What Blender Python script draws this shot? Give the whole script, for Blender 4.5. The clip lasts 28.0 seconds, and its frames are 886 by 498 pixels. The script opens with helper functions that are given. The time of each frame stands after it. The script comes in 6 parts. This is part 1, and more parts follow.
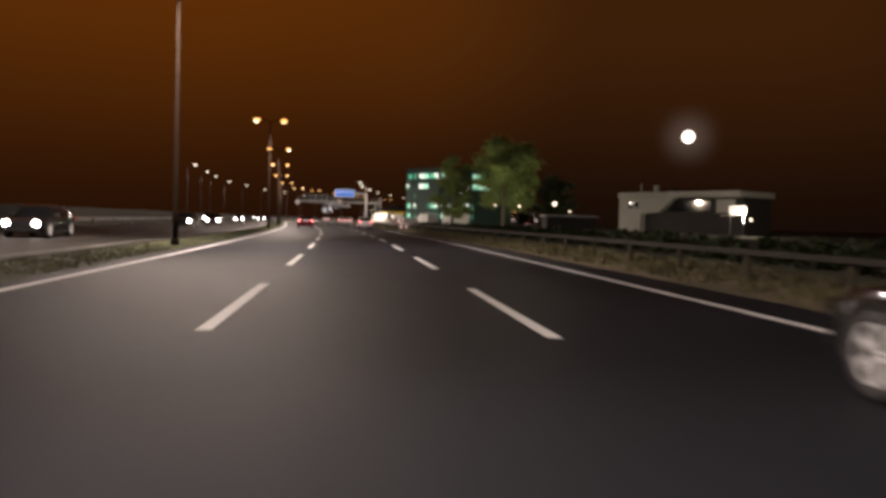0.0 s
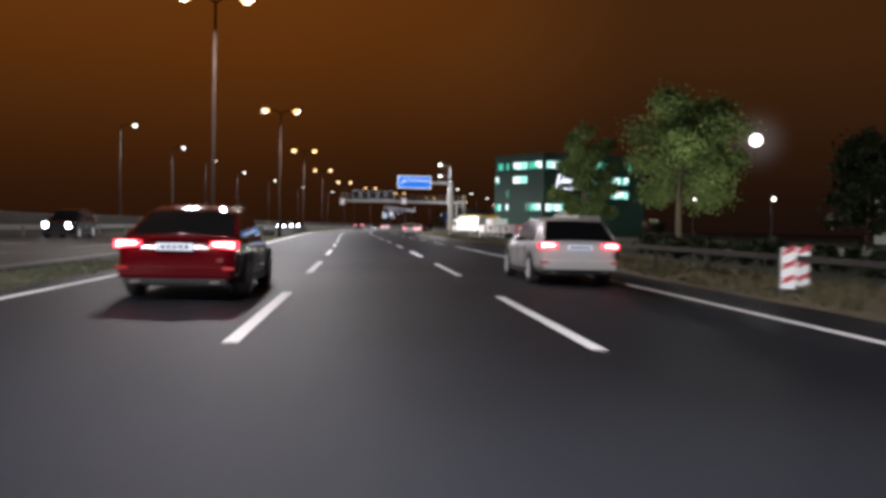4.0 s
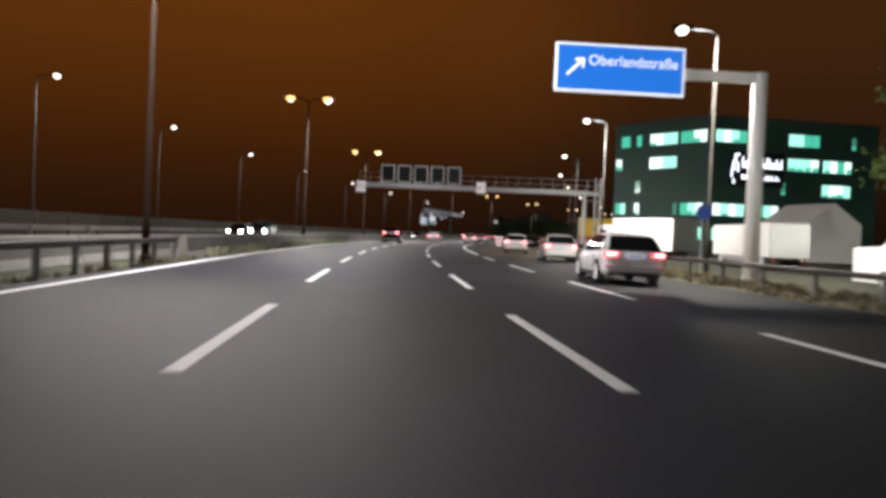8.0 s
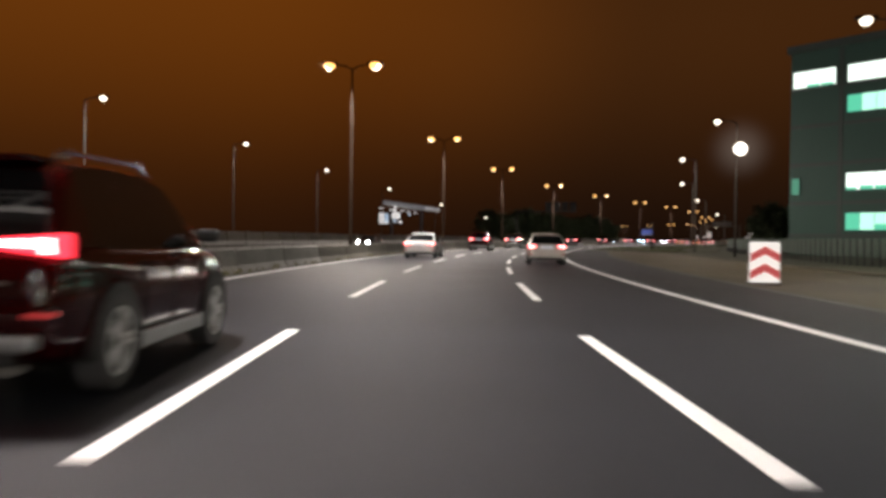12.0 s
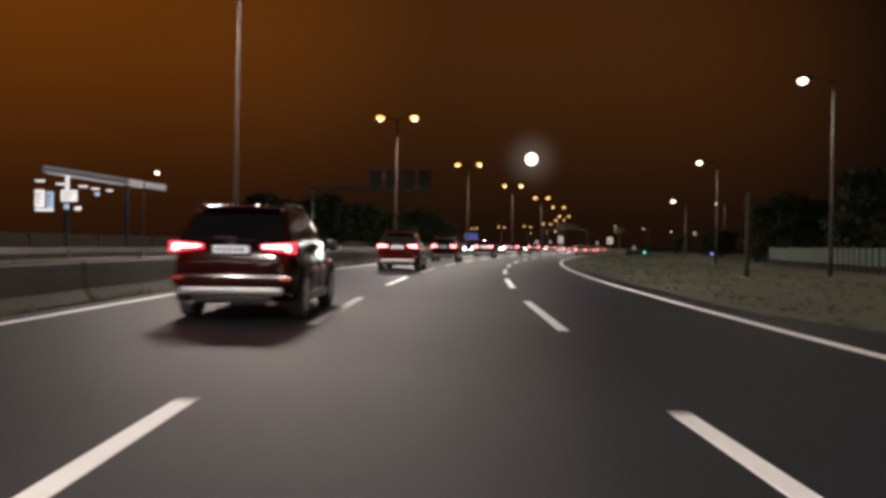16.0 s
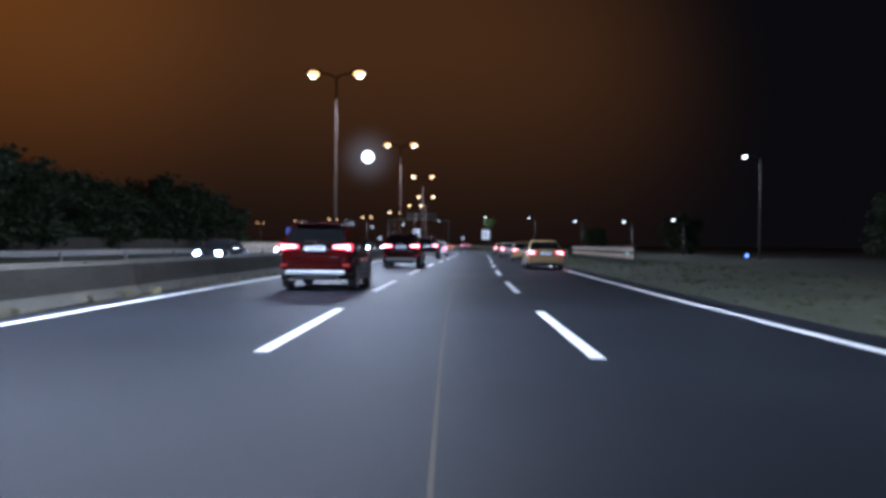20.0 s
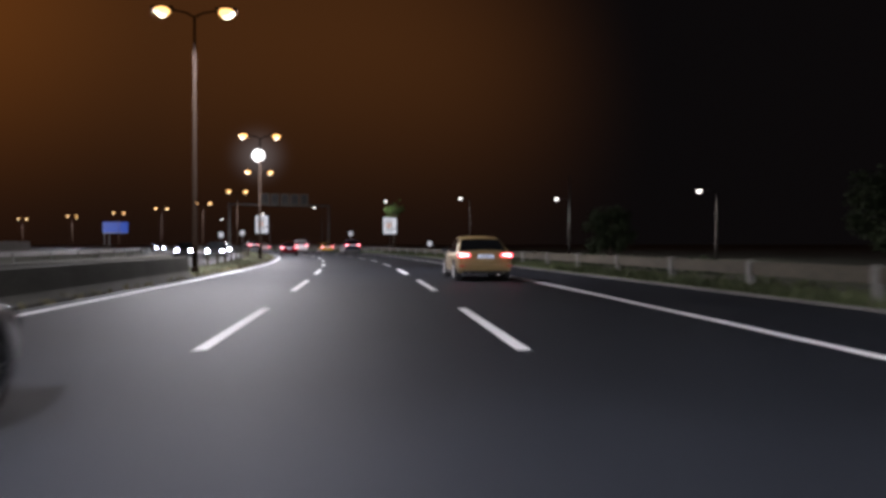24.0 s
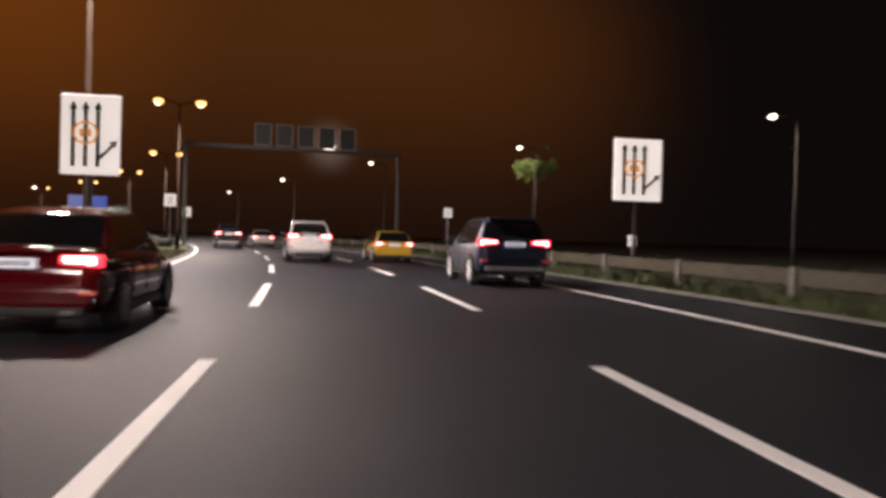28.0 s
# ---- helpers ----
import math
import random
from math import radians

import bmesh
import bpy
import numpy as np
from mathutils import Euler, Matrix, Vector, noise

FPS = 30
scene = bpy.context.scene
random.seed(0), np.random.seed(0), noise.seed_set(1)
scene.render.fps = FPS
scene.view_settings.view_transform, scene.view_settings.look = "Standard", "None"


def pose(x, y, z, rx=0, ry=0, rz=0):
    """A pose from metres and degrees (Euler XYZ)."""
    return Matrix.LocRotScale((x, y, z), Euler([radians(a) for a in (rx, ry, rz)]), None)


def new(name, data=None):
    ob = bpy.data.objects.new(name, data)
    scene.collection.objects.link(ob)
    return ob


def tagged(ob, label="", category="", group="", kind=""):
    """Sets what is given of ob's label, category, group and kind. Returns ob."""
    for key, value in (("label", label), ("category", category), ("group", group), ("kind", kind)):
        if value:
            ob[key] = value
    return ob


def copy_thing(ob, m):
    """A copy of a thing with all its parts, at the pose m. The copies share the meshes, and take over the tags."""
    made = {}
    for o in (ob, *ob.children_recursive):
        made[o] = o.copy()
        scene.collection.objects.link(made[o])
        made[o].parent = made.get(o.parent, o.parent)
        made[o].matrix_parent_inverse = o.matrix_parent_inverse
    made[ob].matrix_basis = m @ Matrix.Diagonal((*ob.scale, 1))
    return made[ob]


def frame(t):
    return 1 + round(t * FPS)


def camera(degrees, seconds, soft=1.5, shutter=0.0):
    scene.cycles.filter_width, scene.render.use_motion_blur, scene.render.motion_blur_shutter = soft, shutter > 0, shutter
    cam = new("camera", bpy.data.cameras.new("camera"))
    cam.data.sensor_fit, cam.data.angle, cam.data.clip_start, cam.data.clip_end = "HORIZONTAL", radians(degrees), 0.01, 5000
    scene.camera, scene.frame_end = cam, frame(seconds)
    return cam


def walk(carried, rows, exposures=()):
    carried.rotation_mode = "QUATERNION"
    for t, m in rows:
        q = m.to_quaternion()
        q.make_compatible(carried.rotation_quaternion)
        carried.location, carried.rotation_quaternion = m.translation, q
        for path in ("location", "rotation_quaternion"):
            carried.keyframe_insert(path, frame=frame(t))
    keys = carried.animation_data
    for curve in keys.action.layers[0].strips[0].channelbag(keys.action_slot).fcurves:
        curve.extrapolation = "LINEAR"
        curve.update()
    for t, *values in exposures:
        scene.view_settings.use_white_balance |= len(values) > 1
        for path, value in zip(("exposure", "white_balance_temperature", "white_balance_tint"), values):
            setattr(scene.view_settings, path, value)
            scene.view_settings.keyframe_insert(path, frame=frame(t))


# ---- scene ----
# ---------------------------------------------------------------- camera
cam = camera(56.6, 28.0, soft=3.6, shutter=0.35)
ROWS = [
    (0, -0.31, -6.42, -6.21, -1.93, -1.56),
    (1, -0.42, 14.82, -5.37, -1.97, -1.62),
    (2, -0.78, 36.22, -4.40, -1.87, -1.62),
    (3, -1.42, 57.59, -3.17, -1.79, -1.48),
    (3.5, -1.82, 67.89, -2.55, -1.66, -1.35),
    (4.25, -2.60, 83.48, -1.65, -1.53, -1.26),
    (5, -3.60, 99.35, -0.92, -1.44, -1.33),
    (5.5, -4.37, 110.18, -0.56, -1.37, -1.49),
    (6, -5.22, 121.24, -0.24, -1.28, -1.75),
    (7, -6.86, 142.11, 0.04, -1.21, -2.27),
    (8, -8.38, 163.30, 0.13, -1.02, -2.49),
    (9, -9.79, 184.33, -0.32, -0.75, -2.50),
    (10, -10.86, 206.05, -0.87, -0.70, -2.09),
    (11, -11.41, 227.85, -1.77, -0.76, -1.34),
    (12, -11.28, 249.63, -2.82, -0.78, -0.69),
    (12.5, -10.98, 259.94, -3.82, -0.68, -0.66),
    (13, -10.41, 270.57, -5.17, -0.58, -0.71),
    (13.25, -10.00, 275.99, -5.94, -0.54, -0.77),
    (14, -8.15, 292.65, -8.63, -0.44, -0.93),
    (14.5, -6.26, 303.99, -10.75, -0.40, -0.93),
    (15, -3.78, 315.49, -13.14, -0.37, -0.84),
    (16, 1.61, 336.71, -16.56, -0.27, -0.97),
    (17, 8.27, 357.85, -19.38, -0.16, -1.02),
    (18, 15.80, 378.17, -21.96, -0.24, -0.88),
    (19, 24.42, 398.10, -24.87, -0.19, -0.71),
    (20, 33.94, 417.28, -27.86, -0.29, -0.44),
    (21, 44.22, 436.02, -29.92, -0.11, 0.01),
    (22, 54.95, 454.52, -32.25, -0.43, 0.57),
    (22.5, 59.95, 462.95, -33.52, -0.63, 0.67),
    (23, 65.08, 471.64, -34.47, -0.64, 0.60),
    (23.25, 67.70, 476.09, -34.79, -0.59, 0.49),
    (24, 75.59, 489.71, -35.24, -0.32, 0.03),
    (24.5, 80.78, 498.91, -35.26, -0.23, -0.29),
    (25, 85.90, 508.17, -35.06, -0.25, -0.60),
    (26, 95.37, 525.66, -33.96, -0.65, -1.04),
    (27, 103.98, 542.95, -32.46, -0.98, -1.33),
    (28, 112.08, 560.52, -30.62, -0.78, -1.50),
]
walk(cam, [(t, pose(x, y, 1.2, 90 + pitch, roll, yaw)) for t, x, y, yaw, pitch, roll in ROWS], exposures=[(0, -0.1, 7700, 21), (1, -0.1, 4950, 10.5), (2, 0.05, 5250, 10.5), (3, 0.3, 6250, 14.5), (6, -0.1, 5750, 10.5), (8, 0.1, 6350, 12.5), (9, -0.2, 5750, 10.5), (10, -0.1, 5900, 10.5), (11, -0.1, 5600, 10.5), (12, 0.25, 7000, 14), (16, 0.2, 7200, 16), (17, -0.2, 5300, 10.5), (18, 0.1, 6050, 14), (20, 0.5, 4800, 12), (21, 0.5, 5750, 18), (22, 0.25, 5850, 17), (25, 0.35, 6000, 16), (26, 0.35, 6350, 17.5), (28, 0.45, 7300, 22)])

# ---------------------------------------------------------------- sky, moon, lamps
MOON_AZ, MOON_EL = radians(-22.6), radians(6.03)
world = bpy.data.worlds.new("night_sky")
scene.world = world
world.use_nodes = True
wn, wl = world.node_tree.nodes, world.node_tree.links
wn.clear()
w_out = wn.new("ShaderNodeOutputWorld")
w_co = wn.new("ShaderNodeTexCoord")


def w_dot(vec):
    d = wn.new("ShaderNodeVectorMath")
    d.operation = "DOT_PRODUCT"
    wl.new(w_co.outputs["Generated"], d.inputs[0])
    d.inputs[1].default_value = vec
    return d.outputs["Value"]


def w_range(src, a, b, c=0.0, d=1.0, kind="SMOOTHSTEP"):
    n = wn.new("ShaderNodeMapRange")
    n.interpolation_type = kind
    wl.new(src, n.inputs["Value"])
    for key, val in (("From Min", a), ("From Max", b), ("To Min", c), ("To Max", d)):
        n.inputs[key].default_value = val
    return n.outputs["Result"]


def w_bg(colour, strength_src=None, strength=1.0):
    b = wn.new("ShaderNodeBackground")
    b.inputs["Color"].default_value = (*colour, 1)
    b.inputs["Strength"].default_value = strength
    if strength_src is not None:
        wl.new(strength_src, b.inputs["Strength"])
    return b.outputs[0]


def w_add(a, b):
    n = wn.new("ShaderNodeAddShader")
    wl.new(a, n.inputs[0])
    wl.new(b, n.inputs[1])
    return n.outputs[0]


def w_halo(src):
    """Thin haze round the moon, falling off quickly."""
    n = wn.new("ShaderNodeMath")
    n.operation = "POWER"
    wl.new(w_range(src, math.cos(radians(3.0)), 1.0, 0, 0.60, "LINEAR"), n.inputs[0])
    n.inputs[1].default_value = 5.0
    return n.outputs[0]


# windscreen glare put into the sky: orange on the motorway's far side, fading away
glow_az = radians(29)
glow = w_dot((-math.sin(glow_az), math.cos(glow_az), 0.25))
rise = w_range(w_dot((0, 0, 1)), -0.02, 0.30, 0.27, 1.75)
spread = wn.new("ShaderNodeMath")
spread.operation = "MULTIPLY"
wl.new(w_range(glow, 0.73, 0.99), spread.inputs[0])
wl.new(rise, spread.inputs[1])
# a second, fainter patch of that glare towards the end of the drive
far_az = radians(-22)
far_glow = w_dot((-math.sin(far_az), math.cos(far_az), 0.12))
far_spread = wn.new("ShaderNodeMath")
far_spread.operation = "MULTIPLY"
wl.new(w_range(far_glow, 0.885, 1.015, 0, 1, "SMOOTHERSTEP"), far_spread.inputs[0])
wl.new(w_range(w_dot((0, 0, 1)), -0.02, 0.26, 0.2, 1.6), far_spread.inputs[1])
sky = w_add(w_bg((0.0027, 0.0021, 0.0020)), w_bg((0.062, 0.0165, 0.0008), spread.outputs[0]))
sky = w_add(sky, w_bg((0.027, 0.0086, 0.0012), far_spread.outputs[0]))
moon_way = w_dot((-math.sin(MOON_AZ) * math.cos(MOON_EL), math.cos(MOON_AZ) * math.cos(MOON_EL), math.sin(MOON_EL)))
sky = w_add(sky, w_bg((1.0, 0.95, 0.86), w_range(moon_way, math.cos(radians(0.46)), math.cos(radians(0.26)), 0, 6.0)))
sky = w_add(sky, w_bg((0.75, 0.68, 0.62), w_halo(moon_way)))
wl.new(sky, w_out.inputs["Surface"])

# whiter than the orange bulbs, so it also stands in for car headlights
MEDIAN_LIGHT = (1.0, 0.94, 0.89)
WHITE_LAMP = (1.0, 0.94, 0.82)
SODIUM_W, WHITE_W = 2800.0, 700.0


def lamp_light(place, colour, watts, size=0.5, tilt=0.0, turn=0.0):
    """The light of one lamp head, a small disc that shines downwards, or tilted to one side."""
    data = bpy.data.lights.new("lamp_light", "AREA")
    data.energy, data.color, data.shape, data.size = watts, colour, "DISK", size
    ob = new("lamp_light", data)
    ob.matrix_basis = pose(place[0], place[1], place[2], 0, tilt, turn)
    return ob


# ---------------------------------------------------------------- the road's line
# curvature of the lane's middle every 20 m, in 1/km, left positive; s runs along it, o to the left of it
KAPPA = [0.54, 0.54, 0.51, 0.62, 0.9, 0.81, 0.51, 0.48, 0.14, -0.25, -0.79, -1.34, -1.52, -1.86, -2.62, -2.67, -2.64,
         -2.71, -2.67, -2.7, -2.54, -2.56, -2.1, -1.17, -0.74, -0.33, 0.4, 0.68, 1.18, 1.9, 2.38, 3.0, 2.92, 2.92, 2.95, 3.0]
S_ALL = np.arange(-160.0, 961.0, 1.0)
k_all = np.interp(S_ALL, np.arange(-20, -20 + 20 * len(KAPPA), 20), KAPPA) / 1000
k_all[S_ALL < -20] = 0
psi_all = np.concatenate([[0], np.cumsum((k_all[1:] + k_all[:-1]) / 2)])
psi_all -= np.interp(0, S_ALL, psi_all)
dx, dy = -np.sin(psi_all), np.cos(psi_all)
x_all = np.concatenate([[0], np.cumsum((dx[1:] + dx[:-1]) / 2)])
y_all = np.concatenate([[0], np.cumsum((dy[1:] + dy[:-1]) / 2)])
x_all -= np.interp(0, S_ALL, x_all)
y_all -= np.interp(0, S_ALL, y_all)


def heading(s):
    return float(np.interp(s, S_ALL, psi_all))


def at(s, o, z=0.0):
    p = heading(s)
    return Vector((float(np.interp(s, S_ALL, x_all)) - o * math.cos(p), float(np.interp(s, S_ALL, y_all)) - o * math.sin(p), z))


def stand(s, o, z=0.0, turn=0.0):
    """A pose on the road: local y runs along it."""
    v = at(s, o, z)
    return pose(v.x, v.y, v.z, 0, 0, math.degrees(heading(s)) + turn)


LEFT_LINE = [5.4, 5.71, 5.83, 5.74, 5.98, 6.1, 6.08, 6.15, 6.07, 6.01, 6.03, 6.2, 6.3, 5.86, 5.2, 5.3, 5.5, 5.5, 5.5]
RIGHT_LINE = [5.37, 5.4, 5.27, 5.39, 5.3, 5.1, 5.0, 5.04, 5.05, 5.2, 5.2, 5.26, 5.25, 5.5, 5.49, 5.5, 5.36, 5.35, 5.35]
left_line = lambda s: float(np.interp(s, np.arange(0, 721, 40), LEFT_LINE))
right_line = lambda s: float(np.interp(s, np.arange(0, 721, 40), RIGHT_LINE))
LANE = 3.67

# ---------------------------------------------------------------- materials
def mat(name, base, rough=0.6, metal=0.0, var=0.25, scale=3.0, bump=0.0, bump_scale=40.0, spec=0.5, coat=0.0, fine=None, alpha=None):
    m = bpy.data.materials.new(name)
    m.use_nodes = True
    n, l = m.node_tree.nodes, m.node_tree.links
    b = n["Principled BSDF"]
    b.inputs["Roughness"].default_value, b.inputs["Metallic"].default_value = rough, metal
    b.inputs["Specular IOR Level"].default_value = spec
    b.inputs["Coat Weight"].default_value = coat
    b.inputs["Base Color"].default_value = (*base, 1)
    if var or bump:
        co = n.new("ShaderNodeTexCoord")
        src = co.outputs["Object"]
    if var:
        big, small = n.new("ShaderNodeTexNoise"), n.new("ShaderNodeTexNoise")
        for t, sc in ((big, scale * 0.12), (small, fine or scale * 6)):
            l.new(src, t.inputs["Vector"])
            t.inputs["Scale"].default_value, t.inputs["Detail"].default_value = sc, 5.0
        mix = n.new("ShaderNodeMath")
        mix.operation = "MULTIPLY_ADD"
        l.new(big.outputs["Fac"], mix.inputs[0])
        mix.inputs[1].default_value = 1.0
        l.new(small.outputs["Fac"], mix.inputs[2])
        ramp = n.new("ShaderNodeMapRange")
        l.new(mix.outputs[0], ramp.inputs["Value"])
        for key, val in (("From Min", 0.6), ("From Max", 1.4), ("To Min", 1 - var), ("To Max", 1 + var)):
            ramp.inputs[key].default_value = val
        hsv = n.new("ShaderNodeHueSaturation")
        hsv.inputs["Color"].default_value = (*base, 1)
        l.new(ramp.outputs["Result"], hsv.inputs["Value"])
        l.new(hsv.outputs["Color"], b.inputs["Base Color"])
        rr = n.new("ShaderNodeMapRange")
        l.new(small.outputs["Fac"], rr.inputs["Value"])
        for key, val in (("From Min", 0.3), ("From Max", 0.7), ("To Min", max(0.02, rough - 0.1)), ("To Max", min(1, rough + 0.1))):
            rr.inputs[key].default_value = val
        l.new(rr.outputs["Result"], b.inputs["Roughness"])
    if bump:
        t = n.new("ShaderNodeTexNoise")
        l.new(src, t.inputs["Vector"])
        t.inputs["Scale"].default_value, t.inputs["Detail"].default_value = bump_scale, 4.0
        bp = n.new("ShaderNodeBump")
        bp.inputs["Strength"].default_value, bp.inputs["Distance"].default_value = bump, 0.02
        l.new(t.outputs["Fac"], bp.inputs["Height"])
        l.new(bp.outputs["Normal"], b.inputs["Normal"])
    return m


def glow_mat(name, colour, strength, base=(0.8, 0.8, 0.8), rough=0.4):
    m = bpy.data.materials.new(name)
    m.use_nodes = True
    b = m.node_tree.nodes["Principled BSDF"]
    b.inputs["Base Color"].default_value, b.inputs["Roughness"].default_value = (*base, 1), rough
    b.inputs["Emission Color"].default_value, b.inputs["Emission Strength"].default_value = (*colour, 1), strength
    return m


def asphalt_mat(name, base):
    """Asphalt with aggregate, darker wheel tracks' oil and patches."""
    m = mat(name, base, rough=0.56, var=0.75, scale=1.6, bump=0.35, bump_scale=160.0, spec=0.14, fine=90.0)
    return m


M_ASPHALT = asphalt_mat("asphalt", (0.0165, 0.0190, 0.0250))
M_ASPHALT_GORE = asphalt_mat("ramp_asphalt", (0.072, 0.056, 0.031))
M_ASPHALT_OLD = asphalt_mat("old_asphalt", (0.036, 0.034, 0.031))
M_PAINT_LINE = mat("road_paint", (0.86, 0.87, 0.88), rough=0.6, var=0.12, scale=4.0, bump=0.2, bump_scale=120)
# darkened paint keeps the oncoming lanes' markings as faint as unlit ones
M_PAINT_DIM = mat("dim_road_paint", (0.20, 0.20, 0.19), rough=0.7, var=0.3, scale=4.0)
M_GROUND = mat("verge_earth", (0.042, 0.046, 0.026), rough=0.95, var=0.45, scale=2.0, bump=0.6, bump_scale=9.0)
M_GRASS = mat("dry_grass", (0.15, 0.135, 0.072), rough=0.9, var=0.4, scale=1.0)
M_GRASS_M = mat("median_grass", (0.20, 0.21, 0.13), rough=0.9, var=0.4, scale=1.0)
M_VERGE = mat("dry_verge", (0.17, 0.14, 0.088), rough=0.95, var=0.45, scale=3.0, bump=0.6, bump_scale=12.0)
M_BANK = mat("bank_earth", (0.050, 0.054, 0.029), rough=0.95, var=0.5, scale=2.0, bump=0.7, bump_scale=7.0)
M_CONCRETE = mat("barrier_concrete", (0.18, 0.176, 0.162), rough=0.85, var=0.55, scale=2.2, bump=0.3, bump_scale=30.0)
# darker copy of the concrete, standing in for less light on one stretch
M_CONCRETE_UNLIT = mat("unlit_barrier_concrete", (0.088, 0.082, 0.066), rough=0.9, var=0.6, scale=2.0, bump=0.3, bump_scale=30)
M_CONCRETE_D = mat("weathered_concrete", (0.075, 0.066, 0.046), rough=0.9, var=0.6, scale=2.0, bump=0.3, bump_scale=25.0)
M_STEEL = mat("galvanised_steel", (0.46, 0.47, 0.48), rough=0.45, metal=0.75, var=0.15, scale=3.0)
M_POLE_GREY = mat("grey_pole", (0.035, 0.031, 0.027), rough=0.7, var=0.2, scale=2.0, spec=0.2)
M_POLE = mat("brown_pole", (0.017, 0.010, 0.006), rough=0.8, var=0.25, scale=2.0, spec=0.06)
M_RAIL_OLD = mat("dull_rail_steel", (0.20, 0.19, 0.18), rough=0.6, metal=0.4, var=0.3, scale=3.0)
M_RAIL_DARK = mat("tarnished_rail_steel", (0.032, 0.029, 0.026), rough=0.6, metal=0.3, var=0.3, scale=3.0)
M_DARK = mat("dark_plastic", (0.02, 0.02, 0.021), rough=0.55, var=0.1)
M_RUBBER = mat("tyre_rubber", (0.08, 0.08, 0.084), rough=0.85, var=0.15, scale=8)
M_CHROME = mat("chrome", (0.75, 0.75, 0.76), rough=0.15, metal=1.0, var=0.0)
M_ALLOY = mat("wheel_alloy", (0.82, 0.83, 0.85), rough=0.35, metal=0.15, var=0.08, scale=10)
M_TAN = mat("tan_concrete", (0.30, 0.25, 0.16), rough=0.85, var=0.35, scale=2.0, bump=0.2, bump_scale=20)
M_GLASS = mat("tinted_car_glass", (0.008, 0.009, 0.010), rough=0.06, var=0.0, spec=0.8)
M_WHITE = mat("white_panel", (0.82, 0.82, 0.81), rough=0.5, var=0.12, scale=1.5)
M_RED = mat("red_panel", (0.42, 0.03, 0.025), rough=0.5, var=0.12, scale=1.5)
M_YELLOW = mat("yellow_tarpaulin", (0.62, 0.40, 0.03), rough=0.6, var=0.12, scale=1.5, bump=0.2, bump_scale=3.0)
M_BARK = mat("bark", (0.11, 0.085, 0.06), rough=0.95, var=0.35, scale=6, bump=0.8, bump_scale=18)
M_GRASS_G = mat("green_grass", (0.07, 0.085, 0.035), rough=0.9, var=0.5, scale=1.0)
# brighter leaves for lit trees, a darkened copy for trees left in shade
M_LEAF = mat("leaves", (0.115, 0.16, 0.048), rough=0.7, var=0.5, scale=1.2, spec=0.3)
M_LEAF_SHADE = mat("shaded_leaves", (0.030, 0.041, 0.019), rough=0.8, var=0.5, scale=1.2, spec=0.2)
M_FACADE = mat("dark_green_facade", (0.048, 0.122, 0.098), rough=0.55, var=0.15, scale=0.8)
M_FACADE_T = mat("facade_trim", (0.07, 0.10, 0.09), rough=0.5, var=0.12, scale=1.0)
M_HOUSE = mat("pale_render", (0.55, 0.54, 0.50), rough=0.9, var=0.15, scale=1.0)
M_ROOF_D = mat("dark_roof", (0.05, 0.045, 0.042), rough=0.8, var=0.25, scale=1.5)
M_BROWN = mat("noise_wall_panel", (0.032, 0.024, 0.016), rough=0.9, var=0.3, scale=1.2, bump=0.3, bump_scale=14)
M_FENCE = mat("green_fence_panel", (0.030, 0.068, 0.047), rough=0.6, var=0.2, scale=1.5)
M_PARAPET = mat("bridge_panel", (0.46, 0.36, 0.27), rough=0.8, var=0.3, scale=2.0, bump=0.2, bump_scale=20)
M_BLACK = mat("black_print", (0.012, 0.012, 0.012), rough=0.6, var=0.0)
M_BACK = mat("sign_back", (0.16, 0.16, 0.16), rough=0.6, metal=0.3, var=0.15)
E_SODIUM = glow_mat("sodium_bulb", (1.0, 0.50, 0.13), 2.6)
E_SODIUM_HOT = glow_mat("sodium_arc", (1.0, 0.80, 0.52), 5.0)
E_WHITE = glow_mat("white_bulb", (1.0, 0.90, 0.74), 3.5)
E_WINDOW_W = glow_mat("bright_window", (0.80, 1.0, 0.93), 1.4, base=(0.1, 0.12, 0.11), rough=0.15)
E_WINDOW_G = glow_mat("green_window", (0.10, 0.80, 0.52), 0.7, base=(0.1, 0.12, 0.11), rough=0.15)
E_WINDOW = glow_mat("lit_window", (0.42, 1.0, 0.78), 1.15, base=(0.1, 0.12, 0.11), rough=0.15)
E_WINDOW_D = glow_mat("dim_window", (0.12, 0.62, 0.42), 0.35, base=(0.1, 0.12, 0.11), rough=0.15)
E_LOGO = glow_mat("sign_tubes", (0.85, 0.90, 1.0), 1.9)
E_TAIL = glow_mat("tail_lamp", (1.0, 0.035, 0.06), 2.4, base=(0.5, 0.02, 0.02), rough=0.2)
E_TAIL_HOT = glow_mat("tail_lamp_core", (1.0, 0.42, 0.42), 9.0, base=(0.5, 0.1, 0.1), rough=0.2)
E_HEAD = glow_mat("head_lamp", (0.90, 0.95, 1.0), 26.0)
E_HEAD_B = glow_mat("xenon_head_lamp", (0.40, 0.72, 1.0), 60.0)
E_FASCIA = glow_mat("glowing_fascia", (0.62, 0.72, 0.85), 0.10)
E_FASCIA_L = glow_mat("lit_blue_white_board", (0.45, 0.70, 1.0), 0.6)
# plate glows of itself instead of having light fall on it
E_PLATE = glow_mat("glowing_plate", (0.70, 0.80, 1.0), 0.42)
E_BLUE = glow_mat("lit_blue_sign", (0.012, 0.16, 0.62), 0.85, base=(0.02, 0.12, 0.5))
